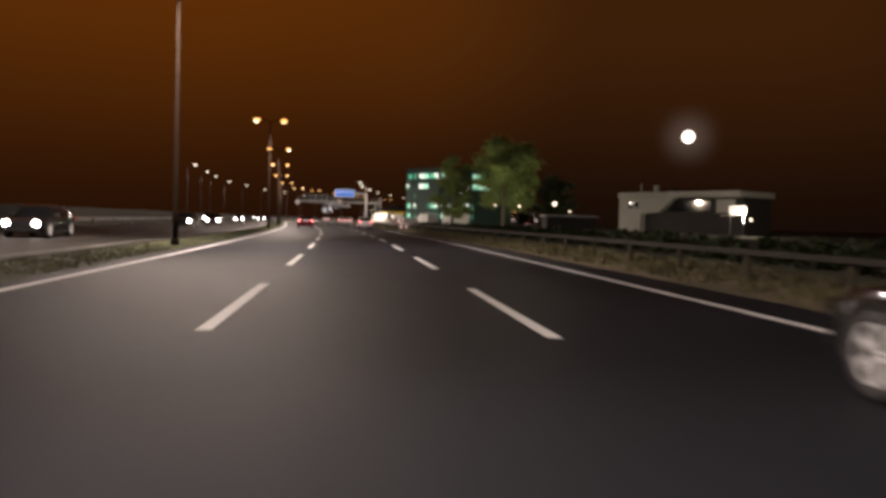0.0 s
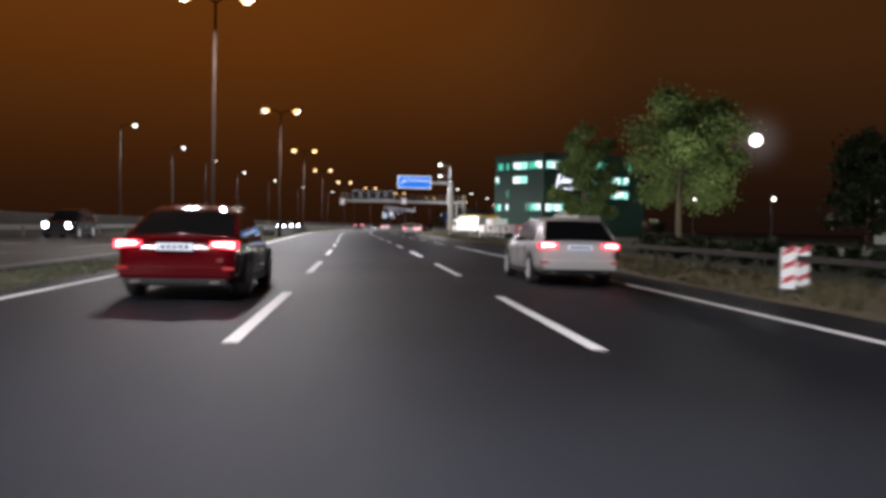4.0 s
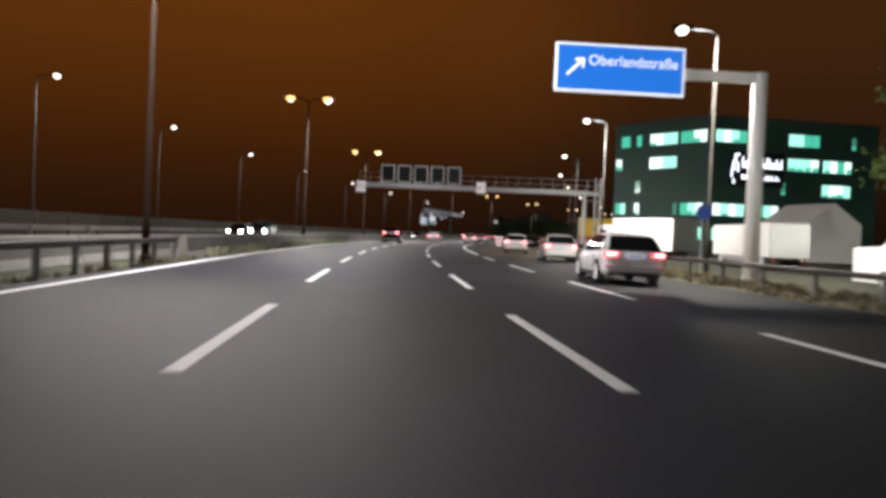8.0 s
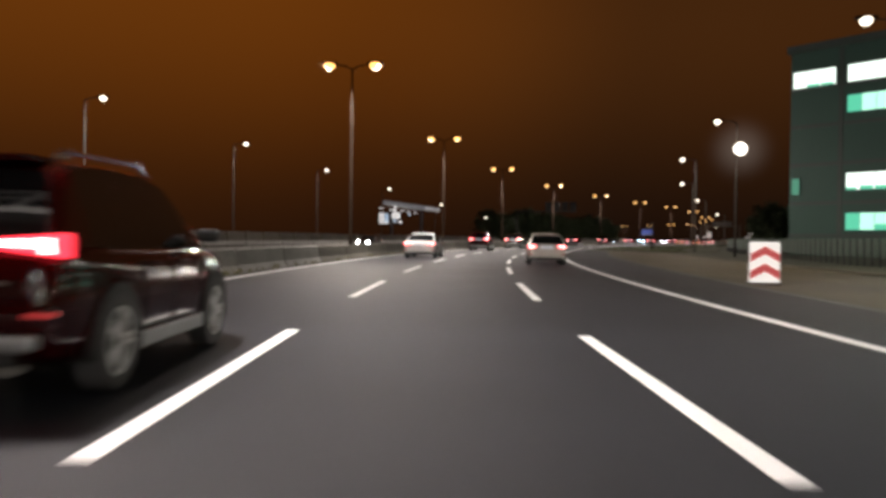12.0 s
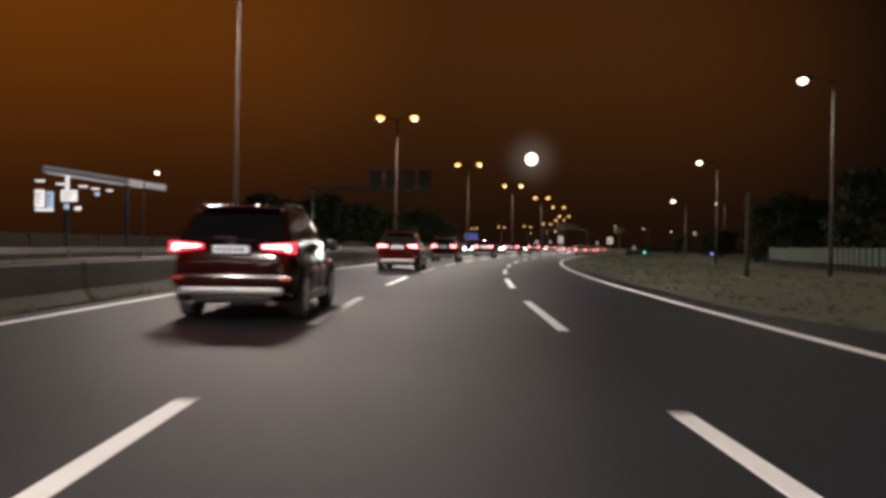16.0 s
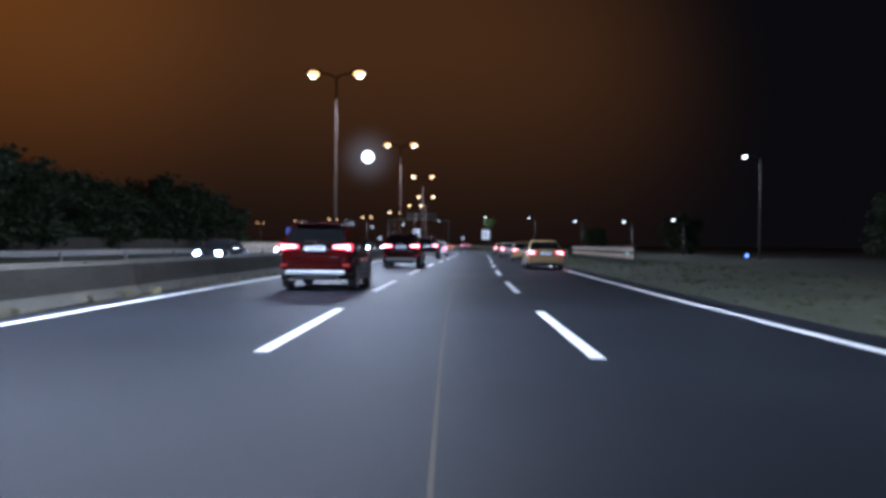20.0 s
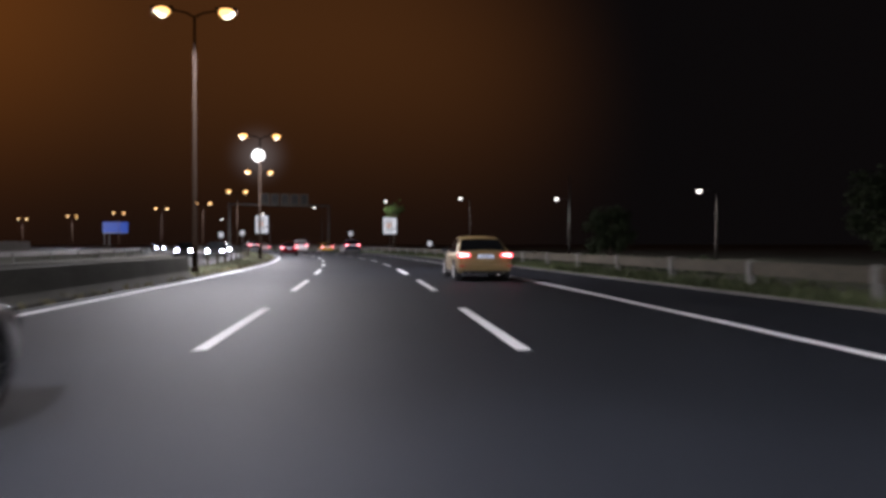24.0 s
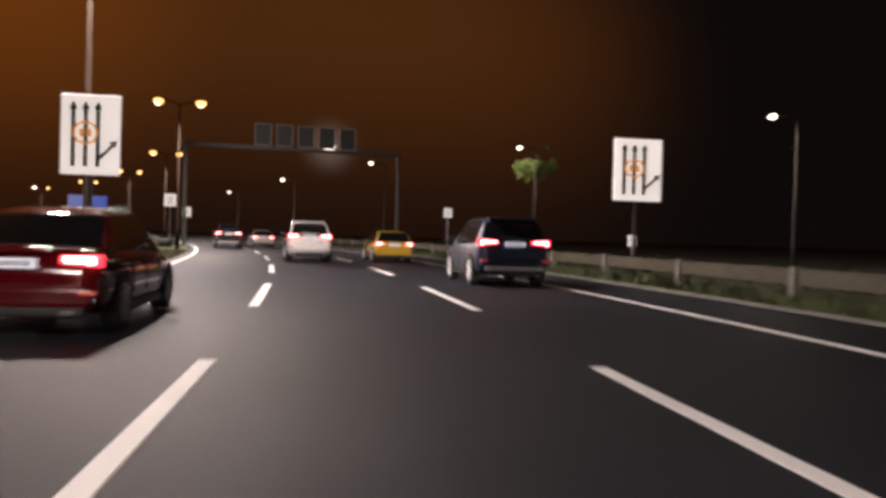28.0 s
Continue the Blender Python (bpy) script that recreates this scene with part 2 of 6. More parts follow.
E_BLUE_D = glow_mat("faint_blue_sign", (0.02, 0.06, 0.30), 0.3, base=(0.008, 0.02, 0.10))
# reflectors emit a little red, imitating headlights thrown back
E_REFLECT = glow_mat("red_reflector", (1.0, 0.10, 0.10), 0.22, base=(0.25, 0.012, 0.012), rough=0.2)
E_SIGNW = glow_mat("lit_white_sign", (0.95, 0.97, 1.0), 0.85)
# also on boards without lamps, where the glow replaces headlights thrown back
E_SIGNW2 = glow_mat("glowing_white_face_dim", (0.95, 0.94, 0.92), 0.48)
E_SIGNR = glow_mat("glowing_red_face", (0.50, 0.10, 0.11), 0.42, base=(0.4, 0.03, 0.03))
# emission for plain rims and faces, standing in for light falling on them
E_FRAME = glow_mat("glowing_pale_face", (0.9, 0.93, 0.95), 0.45)
E_FRAME_D = glow_mat("faint_frame", (0.9, 0.75, 0.6), 0.03, base=(0.10, 0.085, 0.07))
E_GREEN = glow_mat("green_lamp", (0.08, 1.0, 0.85), 3.0)
E_BLUE_L = glow_mat("blue_lamp", (0.12, 0.22, 1.0), 4.0)
E_ORANGE = glow_mat("orange_ring", (0.75, 0.34, 0.10), 0.4, base=(0.5, 0.2, 0.05))


# ---------------------------------------------------------------- mesh helpers
def mesh_from(name, verts, faces, material=None, smooth=False):
    me = bpy.data.meshes.new(name)
    me.from_pydata([tuple(v) for v in verts], [], faces)
    me.update()
    if material:
        me.materials.append(material)
    if smooth:
        me.polygons.foreach_set("use_smooth", [True] * len(me.polygons))
    return me


def part(name, bm, material, parent=None, label="", m=None, smooth=False):
    """Links a bmesh, or a mesh, as one object under a thing or a part."""
    if isinstance(bm, bmesh.types.BMesh):
        me = bpy.data.meshes.new(name)
        bm.to_mesh(me)
        bm.free()
        me.materials.append(material)
        if smooth:
            me.polygons.foreach_set("use_smooth", [True] * len(me.polygons))
    else:
        me = bm
        if material and not me.materials:
            me.materials.append(material)
    ob = new(name, me)
    if parent:
        ob.parent = parent
    if m is not None:
        ob.matrix_basis = m
    if label:
        ob["label"] = label
    return ob


def thing(name, m, label, category, group="", kind=""):
    ob = new(name)
    ob.matrix_basis = m
    return tagged(ob, label, category, group, kind)


def b_box(bm, x0, x1, y0, y1, z0, z1, bevel=0.0):
    vs = [bm.verts.new((x, y, z)) for z in (z0, z1) for x, y in ((x0, y0), (x1, y0), (x1, y1), (x0, y1))]
    fs = [(3, 2, 1, 0), (4, 5, 6, 7), (0, 1, 5, 4), (1, 2, 6, 5), (2, 3, 7, 6), (3, 0, 4, 7)]
    made = [bm.faces.new([vs[i] for i in f]) for f in fs]
    if bevel:
        edges = list({e for f in made for e in f.edges})
        bmesh.ops.bevel(bm, geom=edges, offset=bevel, segments=2, affect="EDGES", profile=0.6)
    return bm


def box(x0, x1, y0, y1, z0, z1, bevel=0.0):
    return b_box(bmesh.new(), x0, x1, y0, y1, z0, z1, bevel)


def b_tube(bm, points, radii, sides=8, cap=True):
    rings = []
    pts = [Vector(p) for p in points]
    for i, p in enumerate(pts):
        d = (pts[min(i + 1, len(pts) - 1)] - pts[max(i - 1, 0)]).normalized()
        a = d.orthogonal().normalized() if abs(d.z) > 0.95 else d.cross(Vector((0, 0, 1))).normalized()
        b = d.cross(a)
        r = radii[i] if hasattr(radii, "__len__") else radii
        rings.append([bm.verts.new(p + (a * math.cos(t) + b * math.sin(t)) * r) for t in [2 * math.pi * k / sides for k in range(sides)]])
    for r0, r1 in zip(rings, rings[1:]):
        best = min(range(sides), key=lambda k: (r1[k].co - r0[0].co).length)
        for k in range(sides):
            try:
                bm.faces.new((r0[k], r0[(k + 1) % sides], r1[(k + 1 + best) % sides], r1[(k + best) % sides]))
            except ValueError:
                pass
    if cap:
        bm.faces.new(rings[0][::-1])
        bm.faces.new(rings[-1])
    return bm


def tube(points, radii, sides=8):
    return b_tube(bmesh.new(), points, radii, sides)


def lathe(profile, sides=24, axis="x"):
    """Turns (along, radius) pairs round an axis."""
    bm = bmesh.new()
    rings = []
    for a, r in profile:
        ring = []
        for k in range(sides):
            t = 2 * math.pi * k / sides
            c, s = r * math.cos(t), r * math.sin(t)
            ring.append(bm.verts.new((a, c, s) if axis == "x" else (c, s, a)))
        rings.append(ring)
    for r0, r1 in zip(rings, rings[1:]):
        for k in range(sides):
            bm.faces.new((r0[k], r0[(k + 1) % sides], r1[(k + 1) % sides], r1[k]))
    bm.faces.new(rings[0][::-1])
    bm.faces.new(rings[-1])
    return bm


def strip(name, s0, s1, o_a, o_b, z, material, parent=None, step=4.0, label="", thick=0.0):
    """A band along the road between two offsets (numbers or functions of s)."""
    fa = o_a if callable(o_a) else (lambda s: o_a)
    fb = o_b if callable(o_b) else (lambda s: o_b)
    n = max(1, int(round((s1 - s0) / step)))
    ss = [s0 + (s1 - s0) * i / n for i in range(n + 1)]
    verts, faces = [], []
    for s in ss:
        verts += [at(s, fa(s), z), at(s, fb(s), z)]
        if thick:
            verts += [at(s, fb(s), z - thick), at(s, fa(s), z - thick)]
    w = 4 if thick else 2
    for i in range(n):
        a, b = i * w, (i + 1) * w
        for k in range(w if thick else 1):
            k2 = (k + 1) % w
            faces.append((a + k, a + k2, b + k2, b + k))
    if thick:
        faces += [(3, 2, 1, 0), (n * w, n * w + 1, n * w + 2, n * w + 3)]
    return part(name, mesh_from(name, verts, faces, material), material, parent, label)


# ---------------------------------------------------------------- ground and carriageways
def ground_sheet():
    n = 40
    ext = [-2600 + 5200 * i / n for i in range(n + 1)]
    verts = [(x, y + 300, -0.08) for y in ext for x in ext]
    faces = [(j * (n + 1) + i, j * (n + 1) + i + 1, (j + 1) * (n + 1) + i + 1, (j + 1) * (n + 1) + i) for j in range(n) for i in range(n)]
    ob = new("ground", mesh_from("ground", verts, faces, M_GROUND))
    tagged(ob, "dark earth and sparse grass beside the motorway", "ground", kind="structure")


ground_sheet()
S0, S1 = -140.0, 920.0


def right_edge(s):
    """Outer edge of the asphalt on the right, with the exit lane and its ramp."""
    return float(np.interp(s, [-200, 100, 135, 200, 225, 262, 330, 352, 1000], [-6.7, -6.7, -9.6, -9.6, -12.5, -15.2, -15.2, -6.1, -6.1]))


road = tagged(strip("road", S0, S1, lambda s: left_line(s) + 0.55, right_edge, 0.0, M_ASPHALT, step=3.0, thick=0.08),
              "dark asphalt motorway carriageway with three lanes and an exit lane", "road", kind="structure")
road_2 = tagged(strip("road_opposite", S0, S1, 20.5, 8.6, 0.0, M_ASPHALT_OLD, step=5.0, thick=0.08),
                "worn asphalt carriageway for the oncoming traffic", "road", kind="structure")

# dashes: 6 m long, every 12 m
DASH = 6.1
dash_me = mesh_from("lane_dash", [(-0.075, 0, 0.006), (0.075, 0, 0.006), (0.075, DASH, 0.006), (-0.075, DASH, 0.006),
                                  (-0.085, -0.01, 0.0), (0.085, -0.01, 0.0), (0.085, DASH + 0.01, 0.0), (-0.085, DASH + 0.01, 0.0)],
                    [(0, 1, 2, 3), (4, 5, 1, 0), (5, 6, 2, 1), (6, 7, 3, 2), (7, 4, 0, 3)], M_PAINT_LINE)


dim_dash_me = dash_me.copy()
dim_dash_me.materials[0] = M_PAINT_DIM


def dash_row(offset, phase, s_from, s_to, parent, length=DASH, every=12.0, me=dash_me):
    s = s_from + (phase - s_from) % every
    while s < s_to:
        mid = s + length / 2
        o = offset(s) if callable(offset) else offset
        v = at(s, o)
        d = part("lane_dash", me, None, parent)
        d.matrix_basis = pose(v.x, v.y, 0.002, 0, 0, math.degrees(heading(mid)))
        s += every


dash_row(LANE / 2, 2.35, -60, 860, road)
dash_row(-LANE / 2, 2.05, -60, 860, road)
dash_row(lambda s: -right_line(s) + 0.05, 192.6 - 120, 118, 212, road)
for o in (12.4, 16.1):
    dash_row(o, 5.0, -60, 700, road_2, me=dim_dash_me)

strip("edge_line", S0, S1, lambda s: left_line(s) + 0.1, lambda s: left_line(s) - 0.1, 0.006, M_PAINT_LINE, road)
strip("edge_line", S0, 121, lambda s: -right_line(s) + 0.1, lambda s: -right_line(s) - 0.1, 0.006, M_PAINT_LINE, road)
strip("edge_line", 216, S1, lambda s: -right_line(s) + 0.11, lambda s: -right_line(s) - 0.11, 0.006, M_PAINT_LINE, road)
gore = lambda s: float(np.interp(s, [204, 216, 232, 239, 243, 248, 261, 285, 345], [-9.5, -5.75, -5.9, -6.3, -6.7, -7.0, -7.6, -8.3, -8.8]))
strip("ramp_surface", 204, 348, lambda s: gore(s) - 0.2 - (1.2 if s < 215 else 0.0), lambda s: right_edge(s) + 0.03, 0.004, M_ASPHALT_GORE, road, label="brownish ramp surface")
strip("ramp_line", 234, 320, lambda s: gore(s) + 0.05, lambda s: gore(s) - 0.05, 0.010, M_CONCRETE, road, label="faded pale ramp line")
strip("edge_line", S0, S1, 9.3, 9.12, 0.006, M_PAINT_DIM, road_2)
strip("edge_line", S0, S1, 19.7, 19.52, 0.006, M_PAINT_DIM, road_2)
strip("road_seam", 372, 470, -0.145, -0.175, 0.004, M_CONCRETE_D, road, label="thin pale joint in the asphalt")
# pale hard shoulder edge
strip("shoulder_kerb", 262, 345, lambda s: right_edge(s) - 0.02, lambda s: right_edge(s) - 0.28, 0.08, M_CONCRETE_D, road, thick=0.14)

# ---------------------------------------------------------------- verges
wall_o = lambda s: float(np.interp(s, [514, 570, 700], [-10.2, -8.9, -8.8]))
def tufts(name, s0, s1, oa, ob_, count, height, material, label, seed):
    rnd = random.Random(seed)
    verts, faces = [], []
    fa = oa if callable(oa) else (lambda s: oa)
    fb = ob_ if callable(ob_) else (lambda s: ob_)
    for _ in range(count):
        s = rnd.uniform(s0, s1)
        c = at(s, fa(s) + (fb(s) - fa(s)) * rnd.random(), -0.08)
        h0 = height * rnd.uniform(0.4, 1.25)
        for _ in range(rnd.randint(3, 6)):
            a = rnd.uniform(0, 6.28)
            w, lean = rnd.uniform(0.02, 0.06), rnd.uniform(0.1, 0.6) * h0
            p = c + Vector((rnd.gauss(0, 0.10), rnd.gauss(0, 0.10), 0))
            side = Vector((math.cos(a), math.sin(a), 0)) * w
            tip = p + Vector((-math.sin(a) * lean, math.cos(a) * lean, h0 * rnd.uniform(0.7, 1.1)))
            mid = p + (tip - p) * 0.55 + Vector((0, 0, h0 * 0.12))
            k = len(verts)
            verts += [p - side, p + side, mid + side * 0.7, mid - side * 0.7, tip]
            faces += [(k, k + 1, k + 2, k + 3), (k + 3, k + 2, k + 4)]
    ob = new(name, mesh_from(name, verts, faces, material))
    return tagged(ob, label, "grass", kind="stuff")


tagged(strip("median_verge", S0, S1, 8.55, lambda s: left_line(s) + 0.6, -0.03, M_GROUND, step=5, thick=0.05),
       "earth and grass strip between the carriageways", "verge", kind="structure")
tufts("median_grass", -40, 150, lambda s: left_line(s) + 0.8, 8.4, 7500, 0.12, M_GRASS_M, "short dry grass on the median", 3)
tufts("median_grass_far", 540, 720, lambda s: left_line(s) + 0.62, 8.4, 6500, 0.15, M_GRASS_M, "short pale grass on the median beyond the barrier", 10)
tufts("median_scrub", 194, 246, lambda s: left_line(s) + 0.6, lambda s: left_line(s) + 0.9, 900, 0.42, M_GRASS_M, "tall weeds growing against the concrete barrier", 9)
tufts("median_weeds", 150, 640, lambda s: left_line(s) + 0.62, lambda s: left_line(s) + 0.8, 1300, 0.24, M_GRASS, "weeds along the foot of the concrete barrier", 4)
tagged(strip("verge_right", -60, 250, lambda s: right_edge(s) - 0.02, lambda s: right_edge(s) - (5.0 if s < 128 else 3.5), -0.03, M_VERGE, step=5, thick=0.05),
       "pale dry earth strip beside the carriageway", "verge", kind="structure")
tufts("right_verge_grass", -20, 128, lambda s: right_edge(s) - 0.5, -11.5, 4200, 0.26, M_GRASS, "rough dry grass beside the guardrail", 5)
tufts("exit_verge_grass", 128, 255, lambda s: right_edge(s) - 0.2, lambda s: right_edge(s) - 3.5, 2600, 0.25, M_GRASS, "rough grass beside the exit lane", 6)
tufts("wall_foot_grass", 514, 690, lambda s: wall_o(s) + 0.8, lambda s: wall_o(s) - 0.7, 9000, 0.34, M_GRASS_G, "green grass along the foot of the low wall", 8)
tagged(strip("bank", 350, 700, lambda s: right_edge(s) - 0.02, lambda s: float(np.interp(s, [350, 420, 700], [-21.0, -23.0, -20.0])), -0.02, M_BANK, step=5, thick=0.06),
       "brown earth bank with short grass beside the carriageway", "verge", kind="structure")
tufts("embankment_grass", 340, 690, lambda s: -6.4 if s < 512 else wall_o(s) - 0.2, lambda s: -17.0, 11000, 0.13, M_GRASS_G, "long grass on the embankment", 7)


# ---------------------------------------------------------------- barriers
def barrier_mesh(length, material, h=0.82, half=0.30):
    """A concrete safety barrier with the kinked profile."""
    prof = [(-half, 0.0), (-half, 0.08), (-half * 0.55, 0.30), (-half * 0.36, h - 0.03), (-half * 0.28, h), (half * 0.28, h), (half * 0.36, h - 0.03),
            (half * 0.55, 0.30), (half, 0.08), (half, 0.0)]
    verts = [(x, y, z) for y in (0.012, length - 0.012) for x, z in prof]
    n = len(prof)
    faces = [(i, i + 1, n + i + 1, n + i) for i in range(n - 1)] + [tuple(range(n))[::-1], tuple(range(n, 2 * n))]
    faces = [f[::-1] for f in faces]
    return mesh_from("barrier_segment", verts, faces, material)


seg_me, unlit_seg_me = barrier_mesh(6.0, M_CONCRETE), barrier_mesh(6.0, M_CONCRETE_UNLIT)


def barrier_line(name, s0, s1, o, label, me=seg_me):
    ob = thing(name, Matrix(), label, "barrier", kind="structure")
    s = s0
    while s < s1:
        oo = o(s) if callable(o) else o
        v, w = at(s, oo), at(s + 6, o(s + 6) if callable(o) else o)
        d = w - v
        seg = part("barrier_segment", me, None, ob)
        seg.matrix_basis = pose(v.x, v.y, -0.06, 0, 0, math.degrees(math.atan2(-d.x, d.y)))
        s += 6.0
    return ob


median_near = lambda s: max(left_line(s) + 0.98, 6.4)
barrier_line("concrete_barrier", 192, 288, median_near, "grey stained concrete safety barrier along the median")
barrier_line("unlit_concrete_barrier", 288, 540, median_near, "concrete safety barrier along the median, darkened as if unlit", unlit_seg_me)
barrier_line("concrete_barrier_far", 150, 300, 8.35, "grey concrete safety barrier facing the oncoming lanes")
barrier_line("unlit_concrete_barrier_far", 300, 546, 8.35, "concrete barrier facing the oncoming lanes, darkened as if unlit", unlit_seg_me)

rail_prof = [(0.0, 0.45), (0.05, 0.49), (0.05, 0.55), (0.0, 0.59), (0.0, 0.63), (0.05, 0.67), (0.05, 0.73), (0.0, 0.77)]


def guardrail(name, s0, s1, o, label, every=4.0, material=M_RAIL_OLD, post_mat=M_CONCRETE, side=1.0, prof=rail_prof):
    """A steel guardrail on posts; side: to which hand of the posts the beam is fixed."""
    fo = o if callable(o) else (lambda s: o)
    top = thing(name, Matrix(), label, "guardrail", kind="structure")
    post_bm = box(-0.06, 0.06, -0.075, 0.075, -0.1, 0.66, 0.02)
    post_me = bpy.data.meshes.new("post")
    post_bm.to_mesh(post_me)
    post_bm.free()
    post_me.materials.append(post_mat)
    n = int((s1 - s0) / every)
    for i in range(n + 1):
        s = s0 + i * every
        p = part("post", post_me, None, top)
        p.matrix_basis = stand(s, fo(s))
    for i in range(n):
        a, b = s0 + i * every, s0 + (i + 1) * every
        verts, faces = [], []
        for s in (a, b):
            for x, z in prof:
                verts.append(at(s, fo(s) + side * (0.08 + x), z))
        k = len(prof)
        for j in range(k - 1):
            faces.append((j, j + 1, k + j + 1, k + j) if side < 0 else (k + j, k + j + 1, j + 1, j))
        me = mesh_from("rail", verts, faces, material)
        r = part("rail", me, None, top)
        sol = r.modifiers.new("thickness", "SOLIDIFY")
        sol.thickness = 0.004
    return top


thin_prof = [(0.0, 0.60), (0.04, 0.62), (0.04, 0.72), (0.0, 0.74)]
guardrail("guardrail", -24, 120, -9.0, "dark slim steel guardrail on dull posts above rough grass", material=M_RAIL_DARK, post_mat=M_CONCRETE_D, prof=thin_prof)
guardrail("guardrail_exit", 124, 244, lambda s: right_edge(s) - 1.3, "dark slim steel guardrail on pale posts beside the exit lane", every=3.0, material=M_RAIL_DARK, post_mat=M_CONCRETE, prof=thin_prof)
guardrail("guardrail_median", 152, 190, 6.85, "pale stub posts with a dark rail on the median", every=2.0, material=M_RAIL_DARK, post_mat=M_CONCRETE, side=-1.0, prof=thin_prof)
guardrail("guardrail_far_median", 548, 720, 8.2, "dark slim steel guardrail between the carriageways", material=M_RAIL_DARK, post_mat=M_CONCRETE_D, side=1.0, prof=thin_prof)
guardrail("guardrail_outer", -60, 700, 21.2, "steel guardrail beyond the oncoming lanes", every=8.0)


def panel_wall(name, s0, s1, o, z0, z1, pitch, material, label, gap=0.25, post_mat=M_DARK, rows=1, category="wall", start=True, post_half=0.06):
    """Panels between posts along the road; each panel is a part."""
    fo = o if callable(o) else (lambda s: o)
    top = thing(name, Matrix(), label, category, kind="structure")
    n = int((s1 - s0) / pitch)
    bm = box(-0.03, 0.03, gap / 2, pitch - gap / 2, 0, (z1 - z0) / rows - (0.15 if rows > 1 else 0.0), 0.01)
    me = bpy.data.meshes.new("panel")
    bm.to_mesh(me)
    bm.free()
    me.materials.append(material)
    pm = bpy.data.meshes.new("post")
    bm = box(-post_half, post_half, -post_half, post_half, -0.1, z1 + (0.04 if post_half > 0.05 else -0.12), 0.01)
    bm.to_mesh(pm)
    bm.free()
    pm.materials.append(post_mat)
    for i in range(n):
        s = s0 + i * pitch
        v, w = at(s, fo(s)), at(s + pitch, fo(s + pitch))
        d = w - v
        ang = math.degrees(math.atan2(-d.x, d.y))
        part("post", pm, None, top).matrix_basis = pose(v.x, v.y, 0, 0, 0, ang)
        for r in range(rows):
            part("panel", me, None, top).matrix_basis = pose(v.x, v.y, z0 + r * (z1 - z0) / rows, 0, 0, ang)
    return top


panel_wall("noise_wall", -60, 640, lambda s: float(np.interp(s, [-60, 300, 420, 640], [24.0, 25.0, 36.0, 36.0])), -0.1, 1.6, 5.0, M_BROWN,
           "brown noise wall panels beyond the oncoming lanes", gap=0.08, post_mat=M_CONCRETE_D)
panel_wall("green_fence", 284, 420, lambda s: float(np.interp(s, [268, 310, 420], [-21.5, -21.5, -24.0])), 0.40, 1.45, 1.1, M_FENCE,
           "green metal fence panels in front of the office building", gap=0.40, post_half=0.035, post_mat=M_DARK, category="fence")
panel_wall("bridge_parapet", 478, 514, -10.8, 0.40, 1.30, 1.15, M_PARAPET, "pale bridge parapet panels in two rows on dark posts", gap=0.42, post_half=0.035, rows=2, category="parapet")
panel_wall("bridge_parapet_far", 500, 560, 21.9, 0.22, 1.30, 1.25, M_PARAPET, "pale bridge parapet panels beyond the oncoming lanes", gap=0.30, category="parapet")
panel_wall("parapet_wall", 514, 700, wall_o, 0.42, 0.76, 5.0, M_CONCRETE_D, "low weathered concrete rail on posts above the embankment grass", gap=0.02, post_mat=M_CONCRETE, category="wall", post_half=0.09)
strip("foot_kerb", 514, 700, lambda s: wall_o(s) + 1.05, lambda s: wall_o(s) + 0.85, 0.05, M_CONCRETE, road, thick=0.10)
strip("shoulder", 514, 700, lambda s: right_edge(s) + 0.02, lambda s: wall_o(s) + 1.05, 0.004, M_ASPHALT, road)


# ---------------------------------------------------------------- street lamps
def bulb_mesh(name, material, r=(0.30, 0.33, 0.27)):
    bm = bmesh.new()
    bmesh.ops.create_icosphere(bm, subdivisions=2, radius=1.0)
    for v in bm.verts:
        v.co = Vector((v.co.x * r[1], v.co.y * r[0], v.co.z * r[2] if v.co.z < 0 else v.co.z * 0.12))
    me = bpy.data.meshes.new(name)
    bm.to_mesh(me)
    bm.free()
    me.materials.append(material)
    me.polygons.foreach_set("use_smooth", [True] * len(me.polygons))
    return me


# bulbs oversized, orange shell round a white core, in place of lamp glare
BULB_WS = bulb_mesh("bulb", E_WHITE, (0.20, 0.24, 0.18))
CORE_S = bulb_mesh("arc_core", E_SODIUM_HOT, (0.20, 0.22, 0.20))
BULB_S, BULB_W = bulb_mesh("bulb", E_SODIUM), bulb_mesh("bulb", E_WHITE, (0.24, 0.25, 0.25))
ARM = 1.33


def head_bm():
    """The housing of a lamp head, along x, a rounded tapered shell."""
    bm = bmesh.new()
    b_box(bm, -0.45, 0.45, -0.17, 0.17, 0.0, 0.16, 0.05)
    for v in bm.verts:
        k = 1 - 0.25 * (v.co.x + 0.45) / 0.9
        v.co.y *= k
        v.co.z = 0.0 + v.co.z * (0.7 + 0.3 * k)
    return bm


HEAD = bpy.data.meshes.new("lamp_head")
_b = head_bm()
_b.to_mesh(HEAD)
_b.free()
HEAD.materials.append(M_POLE)


